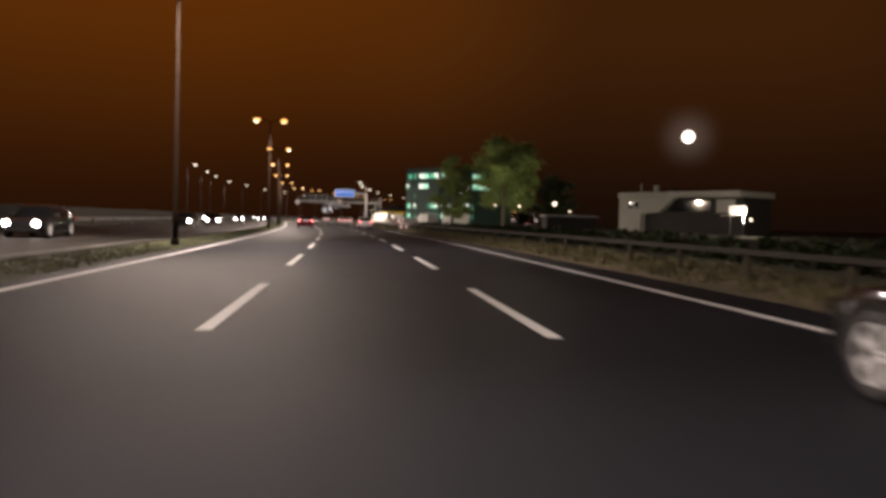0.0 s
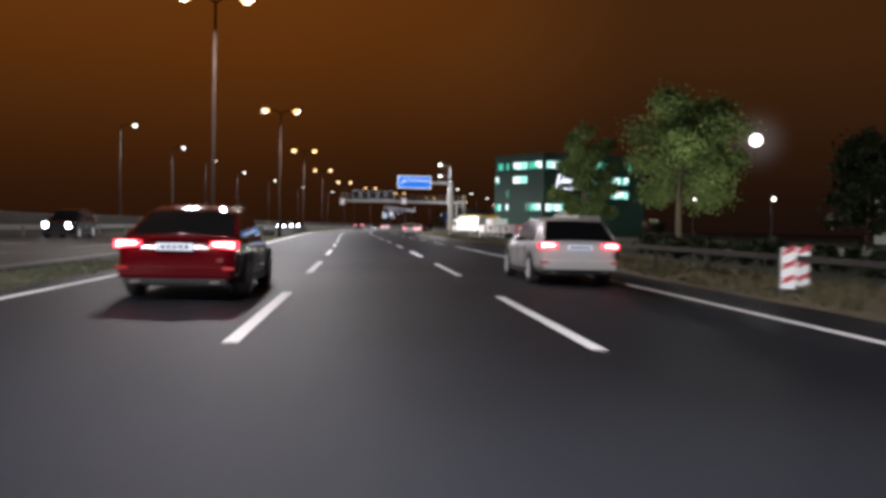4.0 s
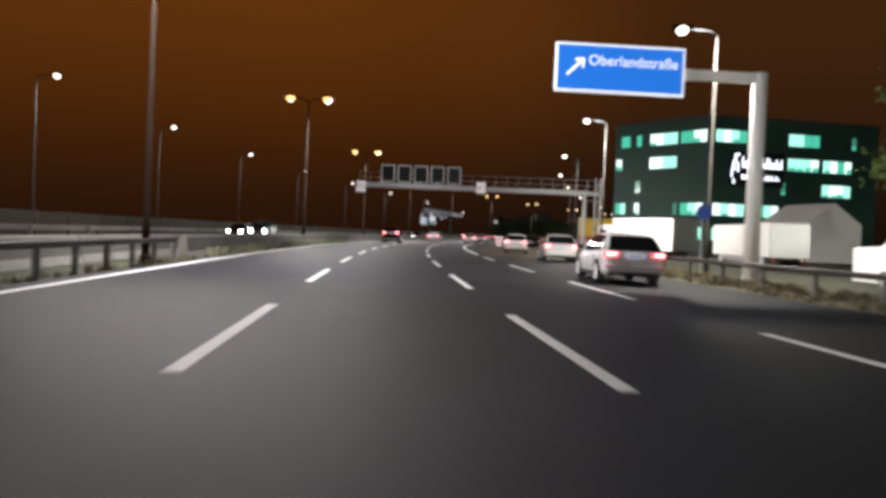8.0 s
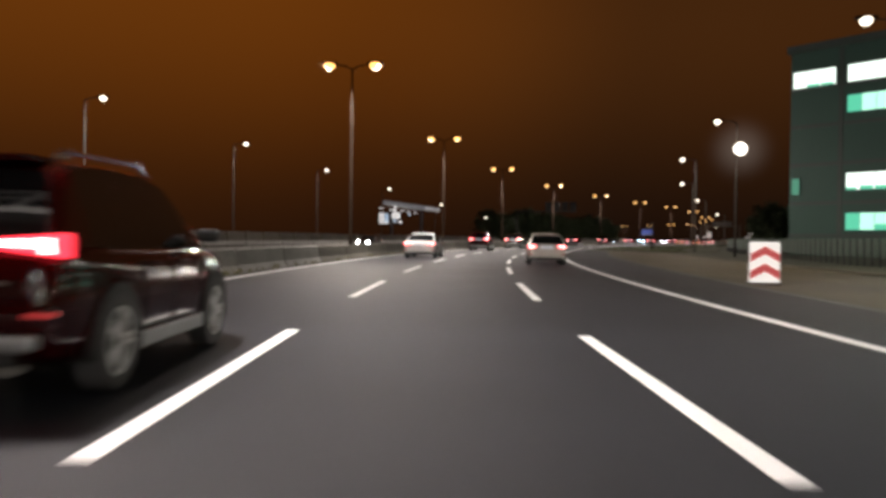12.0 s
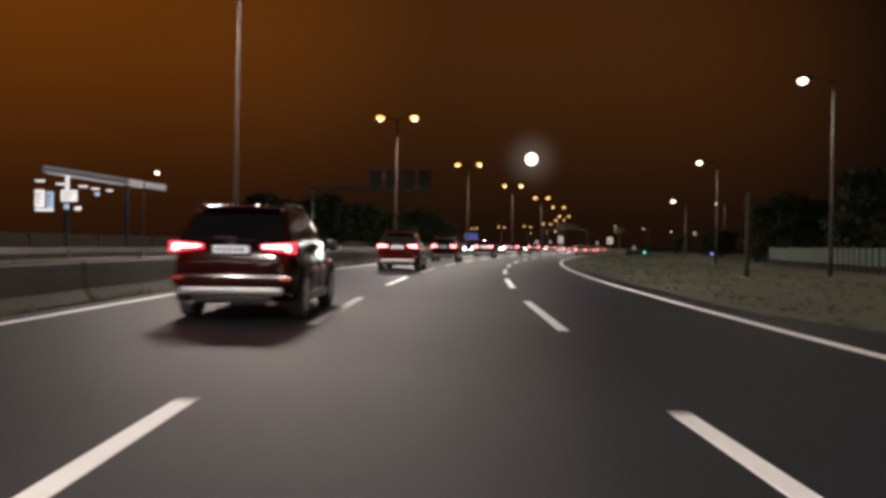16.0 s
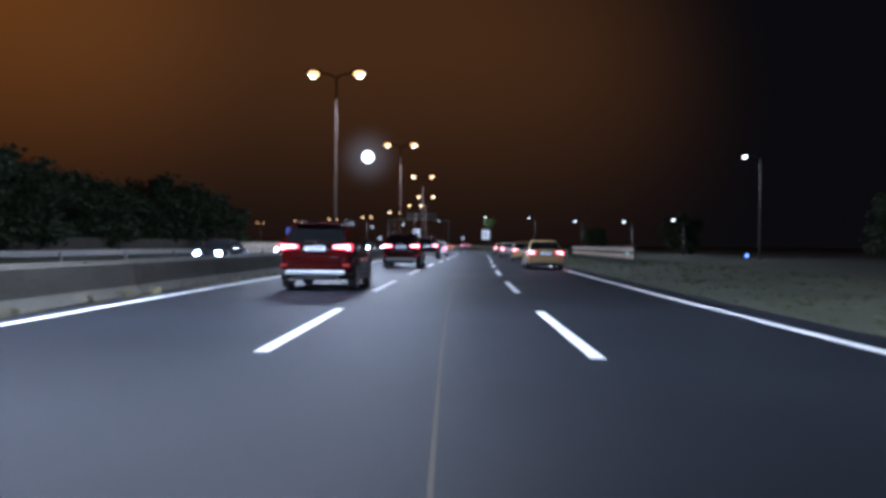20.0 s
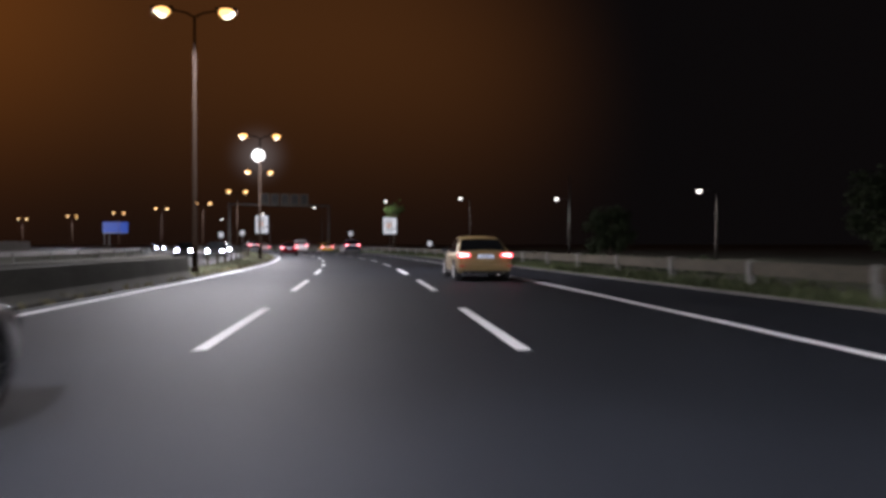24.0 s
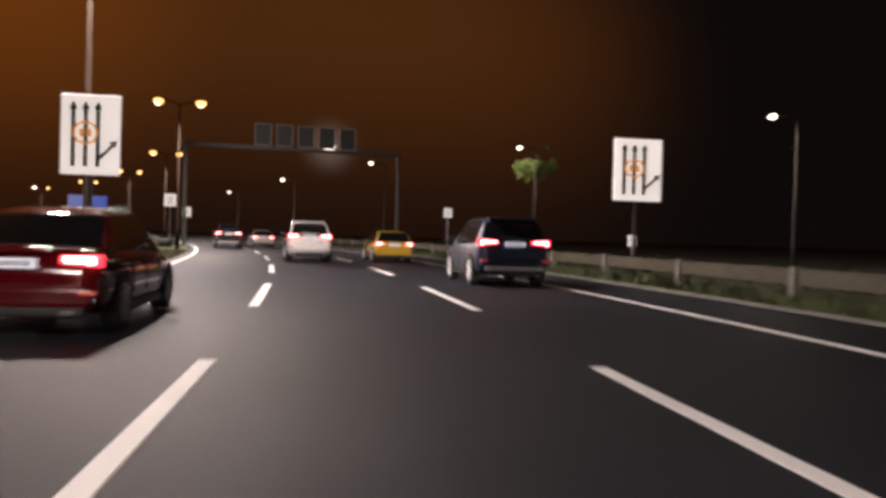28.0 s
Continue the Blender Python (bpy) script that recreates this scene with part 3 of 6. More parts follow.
def double_lamp(s, o, h):
    ob = thing("street_lamp", stand(s, o, -0.06), "tall grey double-armed street lamp with sodium heads on the median", "street lamp", "median lamps")
    part("pole", tube([(0, 0, 0), (0, 0, 1.2), (0, 0, 1.25), (0, 0, h - 0.2)], [0.12, 0.11, 0.088, 0.052], 10), M_POLE, ob, smooth=True)
    part("base_collar", lathe([(0.0, 0.17), (0.25, 0.17), (0.30, 0.13)], 12, "z"), M_POLE, ob)
    for d in (-1, 1):
        part("arm", tube([(0, 0, h - 0.25), (d * 0.35, 0, h - 0.06), (d * 0.9, 0, h + 0.04)], [0.05, 0.045, 0.04], 8), M_POLE, ob, smooth=True)
        hd = part("lamp_head", HEAD, None, ob, m=pose(d * ARM, 0, h + 0.02, 0, 0, 0 if d > 0 else 180))
        gb = part("bulb", BULB_S, None, hd, "glowing sodium bulb", m=pose(0, 0, 0.0))
        part("arc_core", CORE_S, None, gb, "white-hot core", m=pose(0, 0, -0.10))
        lamp_light(at(s, o - d * ARM, h - 0.36), MEDIAN_LIGHT, SODIUM_W, 1.1, -41.0 * d, math.degrees(heading(s)))


LAMP_S = [78.6, 115.1, 151.3, 188.0, 223.5, 260.2, 296.5, 332.2, 366.4, 401.0, 436.8, 472.8, 508.4, 544.8, 578, 612.0, 646, 683.0, 721]
LAMP_O = [7.0, 7.0, 7.05, 7.1, 7.15, 7.2, 7.3, 7.5, 7.62, 7.5, 7.4, 7.36, 7.2, 7.0, 6.75, 6.7, 6.75, 6.84, 7.0]
LAMP_H = [10.9, 11.0, 11.0, 10.8, 10.6, 10.5, 11.0, 11.2, 11.1, 11.0, 11.0, 11.1, 11.3, 11.1, 10.1, 10.0, 9.7, 9.5, 9.8]
for i in range(-3, 25):
    k = min(max(i, 0), len(LAMP_S) - 1)
    gap = 16 if i < 0 else 0      # unseen earlier lamps, set further back out of view to light the start
    double_lamp(LAMP_S[k] + 36 * (i - k) - gap, LAMP_O[k], LAMP_H[k] + 0.06)


def single_lamp(s, o, h, turn, label, group, watts=WHITE_W, reach=1.5, small=False, tilt=0.0):
    """A pole with one arm; turn 0 reaches to the right hand of the road's direction."""
    ob = thing("street_lamp", stand(s, o, -0.06, turn), label, "street lamp", group)
    part("pole", tube([(0, 0, 0), (0, 0, 1.1), (0, 0, 1.15), (0, 0, h - 0.1)], [0.11, 0.10, 0.085, 0.05], 10), M_POLE_GREY, ob, smooth=True)
    part("arm", tube([(0, 0, h - 0.15), (0.35, 0, h + 0.02), (reach - 0.4, 0, h + 0.06)], [0.05, 0.04, 0.035], 8), M_POLE_GREY, ob, smooth=True)
    hd = part("lamp_head", HEAD, None, ob, m=pose(reach, 0, h + 0.04))
    part("bulb", BULB_WS if small else BULB_W, None, hd, "glowing white bulb")
    if watts:
        lamp_light(ob.matrix_basis @ Vector((reach, 0, h - 0.34)), WHITE_LAMP, watts, 0.5, tilt, math.degrees(heading(s)))


R_LAMPS = [(197.5, -13.2, 10.2), (226, -15.0, 10.3), (257, -17.2, 10.6), (286, -18.2, 10.6), (319, -18.6, 10.8), (350, -18.2, 10.6),
           (381, -18.0, 9.8), (412, -18.2, 8.7), (442, -18.3, 7.0), (508, -28.5, 10.2)]
for s, o, h in R_LAMPS:
    single_lamp(s, o, h, 180, "slim grey street lamp with one white head beside the exit road", "exit road lamps", watts=3400 if s < 230 else (WHITE_W if s < 300 else 320), tilt=-42 if s < 230 else 0)
for s, o, h in [(542, -30, 5.0), (572, -30.2, 5.6), (599, -28, 6.5), (627, -25.5, 8.1), (654, -22.3, 9.1), (668, -13, 8.4), (690, -8.8, 7.8), (722, -9.5, 7.6)]:
    single_lamp(s, o, h, 180, "slim street lamp with one white head beyond the embankment", "far road lamps", watts=0 if s > 660 else (220 if s > 640 else 240), small=True)
for s, o, h in [(172, 26.0, 11.6), (198, 26.3, 11.6), (226, 28, 11.9), (253, 28.9, 11.7), (281, 29.8, 11.7), (309, 31.3, 11.6), (337, 32.9, 11.6), (365, 35.7, 11.2), (395, 39.1, 10.4), (421, 40.4, 8.6), (448, 41.7, 6.5)]:
    single_lamp(s, o, h, 0, "slim street lamp with one warm white head beyond the oncoming lanes", "outer lamps", watts=450 if s < 390 else 60)


# ---------------------------------------------------------------- exit sign
def text_mesh(body, size, name="lettering", extrude=0.004):
    cu = bpy.data.curves.new(name, "FONT")
    cu.body, cu.size, cu.extrude = body, size, extrude
    cu.align_x, cu.align_y = "CENTER", "CENTER"
    tmp = bpy.data.objects.new(name, cu)
    scene.collection.objects.link(tmp)
    me = bpy.data.meshes.new_from_object(tmp.evaluated_get(bpy.context.evaluated_depsgraph_get()))
    bpy.data.objects.remove(tmp)
    me.materials.clear()
    return me


FACE = Matrix.Rotation(radians(90), 4, "X")      # lettering stands up and faces the traffic


def exit_sign():
    ob = thing("exit_sign", stand(192.2, 0, -0.06), "lit blue motorway exit sign on a pale steel cantilever post", "road sign")
    part("post", tube([(12.9, 0.2, 0), (12.9, 0.2, 7.5)], [0.29, 0.25], 12), M_WHITE, ob, "pale painted steel post", smooth=True)
    part("cantilever", box(5.9, 13.1, 0.06, 0.34, 7.12, 7.48, 0.03), M_WHITE, ob)
    part("foot_plate", box(12.5, 13.3, -0.2, 0.6, 0, 0.08, 0.01), M_STEEL, ob)
    panel = part("panel", box(5.45, 10.05, -0.10, 0.04, 6.45, 8.15, 0.03), E_SIGNW, ob, "white rimmed sign box")
    part("blue_face", box(5.53, 9.97, -0.13, -0.1, 6.53, 8.07, 0.015), E_BLUE, panel, "blue lit face")
    t = part("lettering", text_mesh("Oberlandstraße", 0.50), E_SIGNW, panel, "white lettering")
    t.matrix_basis = Matrix.Translation((8.2, -0.137, 7.55)) @ FACE
    bm = bmesh.new()
    b_tube(bm, [(5.86, -0.15, 7.02), (6.36, -0.15, 7.5)], 0.05, 4)
    for a, b in (((6.44, 7.58), (6.14, 7.55)), ((6.44, 7.58), (6.41, 7.28))):
        b_tube(bm, [(a[0], -0.15, a[1]), (b[0], -0.15, b[1])], 0.05, 4)
    part("arrow", bm, E_SIGNW, panel, "white slanting arrow")
    small = thing("round_sign", stand(197.4, -12.9, -0.06), "small blue round sign on the lamp pole", "road sign")
    # disc emits a faint blue in place of light on it
    part("disc", lathe([(-0.01, 0.32), (0.02, 0.32)], 20, "x"), E_BLUE_D, small, m=pose(0, -0.16, 2.65, 0, 0, 90))
    part("bracket", box(-0.04, 0.04, -0.14, 0.14, 2.6, 2.7), M_STEEL, small)
    part("stem", tube([(0, 0.02, 0), (0, 0.02, 2.7)], 0.03, 8), M_STEEL, small)


exit_sign()


# ---------------------------------------------------------------- sign gantry
def speed_sign(parent, x, z, w=0.95, h=1.1):
    hs = part("speed_sign", box(x - w / 2 - 0.07, x + w / 2 + 0.07, -0.46, -0.26, z - h / 2 - 0.16, z + h / 2 + 0.12, 0.03), M_RAIL_OLD, parent, "grey sign housing with a lit face")
    part("sign_face", box(x - w / 2, x + w / 2, -0.48, -0.464, z - h / 2, z + h / 2, 0.006), E_SIGNW2, hs, "lit white face")
    ring = bmesh.new()
    rings = []
    for r, y in ((0.43, -0.485), (0.43, -0.495), (0.345, -0.495), (0.345, -0.485)):
        rings.append([ring.verts.new((x + r * math.cos(t), y, z + r * math.sin(t))) for t in [2 * math.pi * k / 28 for k in range(28)]])
    for a, c in zip(rings, rings[1:]):
        for k in range(28):
            ring.faces.new((a[k], a[(k + 1) % 28], c[(k + 1) % 28], c[k]))
    part("ring", ring, E_SIGNR, hs, "dull red ring")
    t = part("number", text_mesh("80", 0.52), M_BLACK, hs, "black numerals")
    t.matrix_basis = Matrix.Translation((x, -0.487, z)) @ FACE
    part("hanger", box(x - 0.05, x + 0.05, -0.27, 0.0, z - 0.3, z + 0.3), M_STEEL, hs)


def gantry():
    ob = thing("sign_gantry", stand(252.6, 0, -0.06), "grey steel sign gantry with a walkway across the motorway", "gantry")
    part("beam", box(-7.0, 18.0, -0.25, 0.25, 6.05, 6.55, 0.03), M_STEEL, ob, "grey steel box beam")
    part("upper_chord", box(-7.0, 19.2, 0.55, 0.75, 6.1, 6.5, 0.02), M_STEEL, ob)
    part("walkway", box(-6.9, 19.2, 0.25, 0.55, 6.48, 6.54), M_RAIL_OLD, ob)
    part("post", box(17.42, 17.78, -0.18, 0.18, 0, 6.05, 0.03), M_STEEL, ob)
    part("foot", box(17.2, 18.0, -0.4, 0.4, 0, 0.25, 0.03), M_CONCRETE, ob)
    # ladder tower beside the post
    tower = part("ladder", box(18.75, 18.89, 0.58, 0.72, 0, 8.0, 0.01), M_STEEL, ob, "grey steel access ladder")
    part("ladder_rail", box(19.31, 19.45, 0.58, 0.72, 0, 8.0, 0.01), M_STEEL, tower)
    for k in range(22):
        part("rung", box(18.89, 19.31, 0.63, 0.67, 0.4 + k * 0.33, 0.44 + k * 0.33), M_STEEL, tower)
    for z in (1.5, 3.5, 5.5):
        part("brace", tube([(17.75, 0.1, z), (18.8, 0.6, z + 0.06)], 0.06, 6), M_STEEL, ob)
        part("ladder_tie", box(18.89, 19.31, 0.60, 0.70, z - 0.05, z + 0.05), M_STEEL, tower)
    cab_ = part("control_cabinet", box(17.85, 18.45, -0.35, -0.02, 0.25, 1.25, 0.02), M_WHITE, ob, "small white control cabinet")
    part("cabinet_door", box(17.9, 18.4, -0.37, -0.352, 0.32, 1.18, 0.005), M_WHITE, cab_)
    part("handrail", tube([(-6.8, 0.75, 7.75), (19.2, 0.75, 7.75)], 0.035, 6), M_STEEL, ob)
    part("handrail", tube([(-6.8, 0.75, 7.15), (19.2, 0.75, 7.15)], 0.03, 6), M_STEEL, ob)
    for i in range(22):
        x = -6.8 + i * 26 / 21
        part("baluster", box(x - 0.025, x + 0.025, 0.73, 0.78, 6.4, 7.75), M_STEEL, ob)
    for i in range(13):
        x = 5.2 + i * 1.1
        part("diagonal", tube([(x, 0.65, 6.5), (x + 0.9, 0.65, 7.15)], 0.02, 5), M_STEEL, ob)
    speed_sign(ob, -6.42, 6.06)
    speed_sign(ob, 6.50, 6.42)
    # five dark lane-signal boxes; their rims glow in place of light on them
    for i in range(5):
        x = -3.55 + i * 1.78
        b = part("signal_box", box(x - 0.66, x + 0.66, -0.42, -0.1, 6.72, 8.42, 0.02), M_BLACK, ob, "dark lane signal box")
        fr = bmesh.new()
        for x0, x1, z0, z1 in ((-0.69, 0.69, 6.68, 6.722), (-0.69, 0.69, 8.418, 8.46), (-0.69, -0.648, 6.722, 8.418), (0.648, 0.69, 6.722, 8.418)):
            b_box(fr, x + x0, x + x1, -0.445, -0.40, z0, z1)
        part("rim", fr, E_FRAME, b, "pale rim")
        part("bracket", box(x - 0.05, x + 0.05, -0.12, 0.24, 6.5, 7.4), M_STEEL, b)


gantry()


def dark_gantry(name, s, o0, o1, z, count, label, box_o, rim, posts=2):
    """A gantry seen unlit: beam, posts and signal boxes."""
    ob = thing(name, stand(s, 0, -0.06), label, "gantry")
    part("beam", box(-o1, -o0, -0.2, 0.2, z - 0.3, z, 0.03), M_RAIL_DARK, ob)
    for x in (-o1 + 0.2, -o0 - 0.2)[:posts]:
        part("post", box(x - 0.13, x + 0.13, -0.13, 0.13, 0, z - 0.3, 0.03), M_RAIL_DARK, ob)
    for i in range(count):
        x = -box_o + i * 1.75
        b = part("signal_box", box(x - 0.62, x + 0.62, -0.42, -0.1, z + 0.05, z + 1.75, 0.02), M_BLACK, ob, "dark lane signal box")
        fr = bmesh.new()
        for x0, x1, z0, z1 in ((-0.68, 0.68, 0.0, 0.06), (-0.68, 0.68, 1.74, 1.80), (-0.68, -0.62, 0.06, 1.74), (0.62, 0.68, 0.06, 1.74)):
            b_box(fr, x + x0, x + x1, -0.44, -0.40, z + x0 * 0 + z0, z + z1)
        part("rim", fr, rim, b)


dark_gantry("sign_gantry", 658, -11.5, 6.5, 8.4, 5, "unlit dark sign gantry with five blank lane signals", 0.3, E_FRAME_D)
dark_gantry("sign_gantry", 422.5, 9.0, 22.0, 7.2, 4, "unlit sign gantry over the oncoming lanes, seen from behind", 14.6, M_RAIL_DARK, posts=1)


# ---------------------------------------------------------------- lane arrow boards
def arrow_board(s, o, name="lane_board", k=1.0):
    ob = thing(name, stand(s, o, -0.06) @ Matrix.Diagonal((k, 1, 1, 1)), "white lane-diversion board with black arrows on a steel post", "road sign", "lane boards")
    part("post", box(-0.045, 0.045, 0.06, 0.16, 0, 4.5, 0.01), M_RAIL_DARK, ob)
    # board and ring glow a little, imitating reflected headlights
    b = part("panel", box(-0.72, 0.72, -0.02, 0.05, 2.65, 4.7, 0.02), E_SIGNW2, ob, "white board")
    for x in (-0.42, -0.12, 0.18):
        bm = bmesh.new()
        b_box(bm, x - 0.055, x + 0.055, -0.035, -0.02, 2.85, 4.35)
        v = [bm.verts.new(p) for p in ((x - 0.11, -0.03, 4.32), (x + 0.11, -0.03, 4.32), (x, -0.03, 4.55))]
        bm.faces.new(v)
        part("arrow", bm, M_BLACK, b, "black arrow")
    bm = bmesh.new()
    b_tube(bm, [(0.2, -0.03, 3.05), (0.55, -0.03, 3.42)], 0.045, 4)
    v = [bm.verts.new(p) for p in ((0.45, -0.045, 3.50), (0.62, -0.045, 3.34), (0.66, -0.045, 3.55))]
    bm.faces.new(v)
    part("side_arrow", bm, M_BLACK, b, "black slanting arrow")
    ring = bmesh.new()
    rings = []
    for rad, y in ((0.31, -0.04), (0.31, -0.052), (0.25, -0.052), (0.25, -0.04)):
        rings.append([ring.verts.new((-0.12 + rad * math.cos(t), y, 3.72 + rad * math.sin(t))) for t in [2 * math.pi * k / 24 for k in range(24)]])
    for p, q in zip(rings, rings[1:]):
        for k in range(24):
            ring.faces.new((p[k], p[(k + 1) % 24], q[(k + 1) % 24], q[k]))
    d = part("ring", ring, E_ORANGE, b, "faded orange ring")
    bm = bmesh.new()
    for u0, u1 in ((-0.27, -0.15), (-0.09, 0.03)):
        b_box(bm, u0, u1, -0.048, -0.036, 3.62, 3.82)
    part("ring_print", bm, E_ORANGE, b, "small faded numerals as bars")


arrow_board(611.2, 6.45)
arrow_board(614.2, -9.98, k=1.17)


def small_board(s, o, z, w=0.7, h=0.7, lit=E_SIGNW2, label="small white sign board on a steel post"):
    ob = thing("sign_board", stand(s, o, -0.06), label, "road sign", "small boards")
    part("post", tube([(0, 0.05, 0), (0, 0.05, z + h / 2)], 0.035, 8), M_STEEL, ob)
    # panel has no lamp; its glow stands in for reflected headlights
    b = part("panel", box(-w / 2, w / 2, -0.02, 0.01, z - h / 2, z + h / 2, 0.008), lit, ob)
    bm = bmesh.new()
    for k in range(3):
        b_box(bm, -w * 0.3, w * 0.3, -0.026, -0.02, z - h * 0.3 + k * h * 0.24, z - h * 0.3 + k * h * 0.24 + h * 0.1)
    part("print", bm, M_BACK, b)


for s, o, z, w in ((638, 6.9, 3.0, 0.62), (647, -12.2, 3.1, 0.6), (642, -24.5, 1.4, 0.7), (672, 5.5, 3.1, 0.8)):
    small_board(s, o, z, w, w * 1.1)
blue_board = thing("direction_sign", stand(764, 5.4, -0.06), "blue direction board on two posts beside the far bend", "road sign")
face = part("panel", box(-3.5, 3.5, 0, 0.15, 4.6, 7.6, 0.03), E_BLUE_D, blue_board)
part("rim", box(-3.6, 3.6, 0.02, 0.13, 4.5, 4.6, 0.01), M_STEEL, face)
for x in (-3.0, -1.7):
    part("post", box(x - 0.12, x + 0.12, 0.16, 0.4, 0, 7.4), M_RAIL_DARK, blue_board)


# ---------------------------------------------------------------- delineators
def delineator(s, o, h=0.85):
    ob = thing("delineator", stand(s, o, -0.06), "red and white striped delineator beacon on a rubber foot", "beacon", "roadwork beacons")
    part("foot", box(-0.22, 0.22, -0.4, 0.4, 0, 0.12, 0.03), M_DARK, ob)
    # blade and stripes emit faintly, in place of light they would throw back
    b = part("blade", box(-0.14, 0.14, -0.03, 0.03, 0.12, 0.12 + h, 0.01), E_SIGNW2, ob, "white reflective blade")
    for k in range(3):
        bm = bmesh.new()
        z = 0.2 + k * 0.3
        vs = [bm.verts.new(p) for p in ((-0.138, -0.036, z), (0.138, -0.036, z + 0.12), (0.138, -0.036, z + 0.25), (-0.138, -0.036, z + 0.13))]
        bm.faces.new(vs)
        part("stripe", bm, E_SIGNR, b, "red stripe")


delineator(94.5, -8.35)
delineator(95.2, -9.05)
cushion = thing("gore_marker", stand(273.4, -8.75, -0.06), "red and white chevron board at the tip of the exit gore", "road marker")
part("foot", box(-0.4, 0.4, -0.3, 0.5, 0, 0.12, 0.03), M_DARK, cushion)
# panel and chevrons emit too, as if headlights shone on them
mk = part("panel", box(-0.42, 0.42, -0.03, 0.05, 0.12, 1.25, 0.03), E_FRAME, cushion, "white reflective panel")
for z in (0.30, 0.78):
    bm = bmesh.new()
    for d in (-1, 1):
        vs = [bm.verts.new(q) for q in ((d * 0.405, -0.036, z - 0.1), (0, -0.036, z + 0.12), (0, -0.036, z + 0.36), (d * 0.405, -0.036, z + 0.14))]
        bm.faces.new(vs if d > 0 else vs[::-1])
    part("chevron", bm, E_SIGNR, mk, "red chevron")
for s, o, m_, z, label in ((497, -13.6, E_GREEN, 0.40, "small green signal lamp on a short post"), (504, -26.0, E_BLUE_L, 0.35, "small blue marker lamp on a short post")):
    ob = thing("marker_lamp", stand(s, o, -0.06), label, "marker lamp")
    part("post", tube([(0, 0, 0), (0, 0, z)], 0.04, 8), M_STEEL, ob)
    part("lens", lathe([(0.0, 0.06), (0.04, 0.13), (0.18, 0.14), (0.25, 0.05)], 14, "z"), m_, ob, m=pose(0, 0, z), smooth=True)


# ---------------------------------------------------------------- office building
def office():
    cx, cy = 29.6, 282.8
    ob = thing("office_building", pose(cx, cy, -0.06), "five-storey dark green office block with lit window bands", "building")
    lf, rf = Vector((-9.6, 13.6, 0)).normalized(), Vector((11.6, 2.0, 0)).normalized()
    nl, nr = Vector((-lf.y, lf.x, 0)), Vector((rf.y, -rf.x, 0))
    if nl.dot(Vector((-1, -1, 0))) < 0:
        nl = -nl
    LL, RL, HT = 18.6, 27.0, 19.6
    a, b, c = lf * LL, Vector((0, 0, 0)), rf * RL
    d = a + rf * RL
    bm = bmesh.new()
    lo = [bm.verts.new(p) for p in (a, b, c, d)]
    hi = [bm.verts.new(p + Vector((0, 0, HT))) for p in (a, b, c, d)]
    for i in range(4):
        bm.faces.new((lo[i], lo[(i + 1) % 4], hi[(i + 1) % 4], hi[i]))
    bm.faces.new(hi)
    bmesh.ops.recalc_face_normals(bm, faces=bm.faces)
    wall = part("wall", bm, M_FACADE, ob)
    para = bmesh.new()
    for p, q, n in ((a, b, nl), (b, c, nr)):
        quad = [p + n * 0.25, q + n * 0.25, q - n * 0.2, p - n * 0.2]
        lo2 = [para.verts.new(v + Vector((0, 0, HT))) for v in quad]
        hi2 = [para.verts.new(v + Vector((0, 0, HT + 0.7))) for v in quad]
        for i in range(4):
            para.faces.new((lo2[i], lo2[(i + 1) % 4], hi2[(i + 1) % 4], hi2[i]))
        para.faces.new(hi2)
        para.faces.new(lo2[::-1])
    part("roof_parapet", para, M_FACADE_T, ob)

    def slab(u0, u1, z0, z1, way, nrm, depth, out=0.0):
        bm2 = bmesh.new()
        p, q = way * u0 + nrm * out, way * u1 + nrm * out
        vs = [bm2.verts.new(v) for v in (p + Vector((0, 0, z0)), q + Vector((0, 0, z0)), q + Vector((0, 0, z1)), p + Vector((0, 0, z1)))]
        ws = [bm2.verts.new(v.co + nrm * depth) for v in vs]
        bm2.faces.new(ws)
        for i in range(4):
            bm2.faces.new((vs[i], vs[(i + 1) % 4], ws[(i + 1) % 4], ws[i]))
        bmesh.ops.recalc_face_normals(bm2, faces=bm2.faces)
        return bm2

    shade = random.Random(9)

    def window(u0, u1, top, way, nrm, m_, hgt=1.75):
        w = part("window", slab(u0 - 0.12, u1 + 0.12, top - hgt - 0.12, top + 0.12, way, nrm, 0.06, 0.004), M_FACADE_T, wall)
        n = max(1, int(round((u1 - u0) / 1.25)))
        for k in range(n):
            x0 = u0 + (u1 - u0) * k / n
            x1 = u0 + (u1 - u0) * (k + 1) / n
            tone = m_ if m_ is not E_WINDOW else shade.choice((E_WINDOW, E_WINDOW, E_WINDOW_W, E_WINDOW_W, E_WINDOW_G))
            part("pane", slab(x0 + 0.03, x1 - 0.03, top - hgt, top, way, nrm, 0.03, 0.066), tone, w)
            if shade.random() < 0.45:
                zz = shade.uniform(0.3, 0.7)
                part("blind", slab(x0 + 0.03 + shade.uniform(0, 0.4), x1 - 0.03, top - hgt, top - hgt + zz, way, nrm, 0.012, 0.098), E_WINDOW_G, w, "green half-drawn blind")

    tops = [18.2, 14.6, 11.0, 7.5, 3.9]
    L, D_ = E_WINDOW, E_WINDOW_D
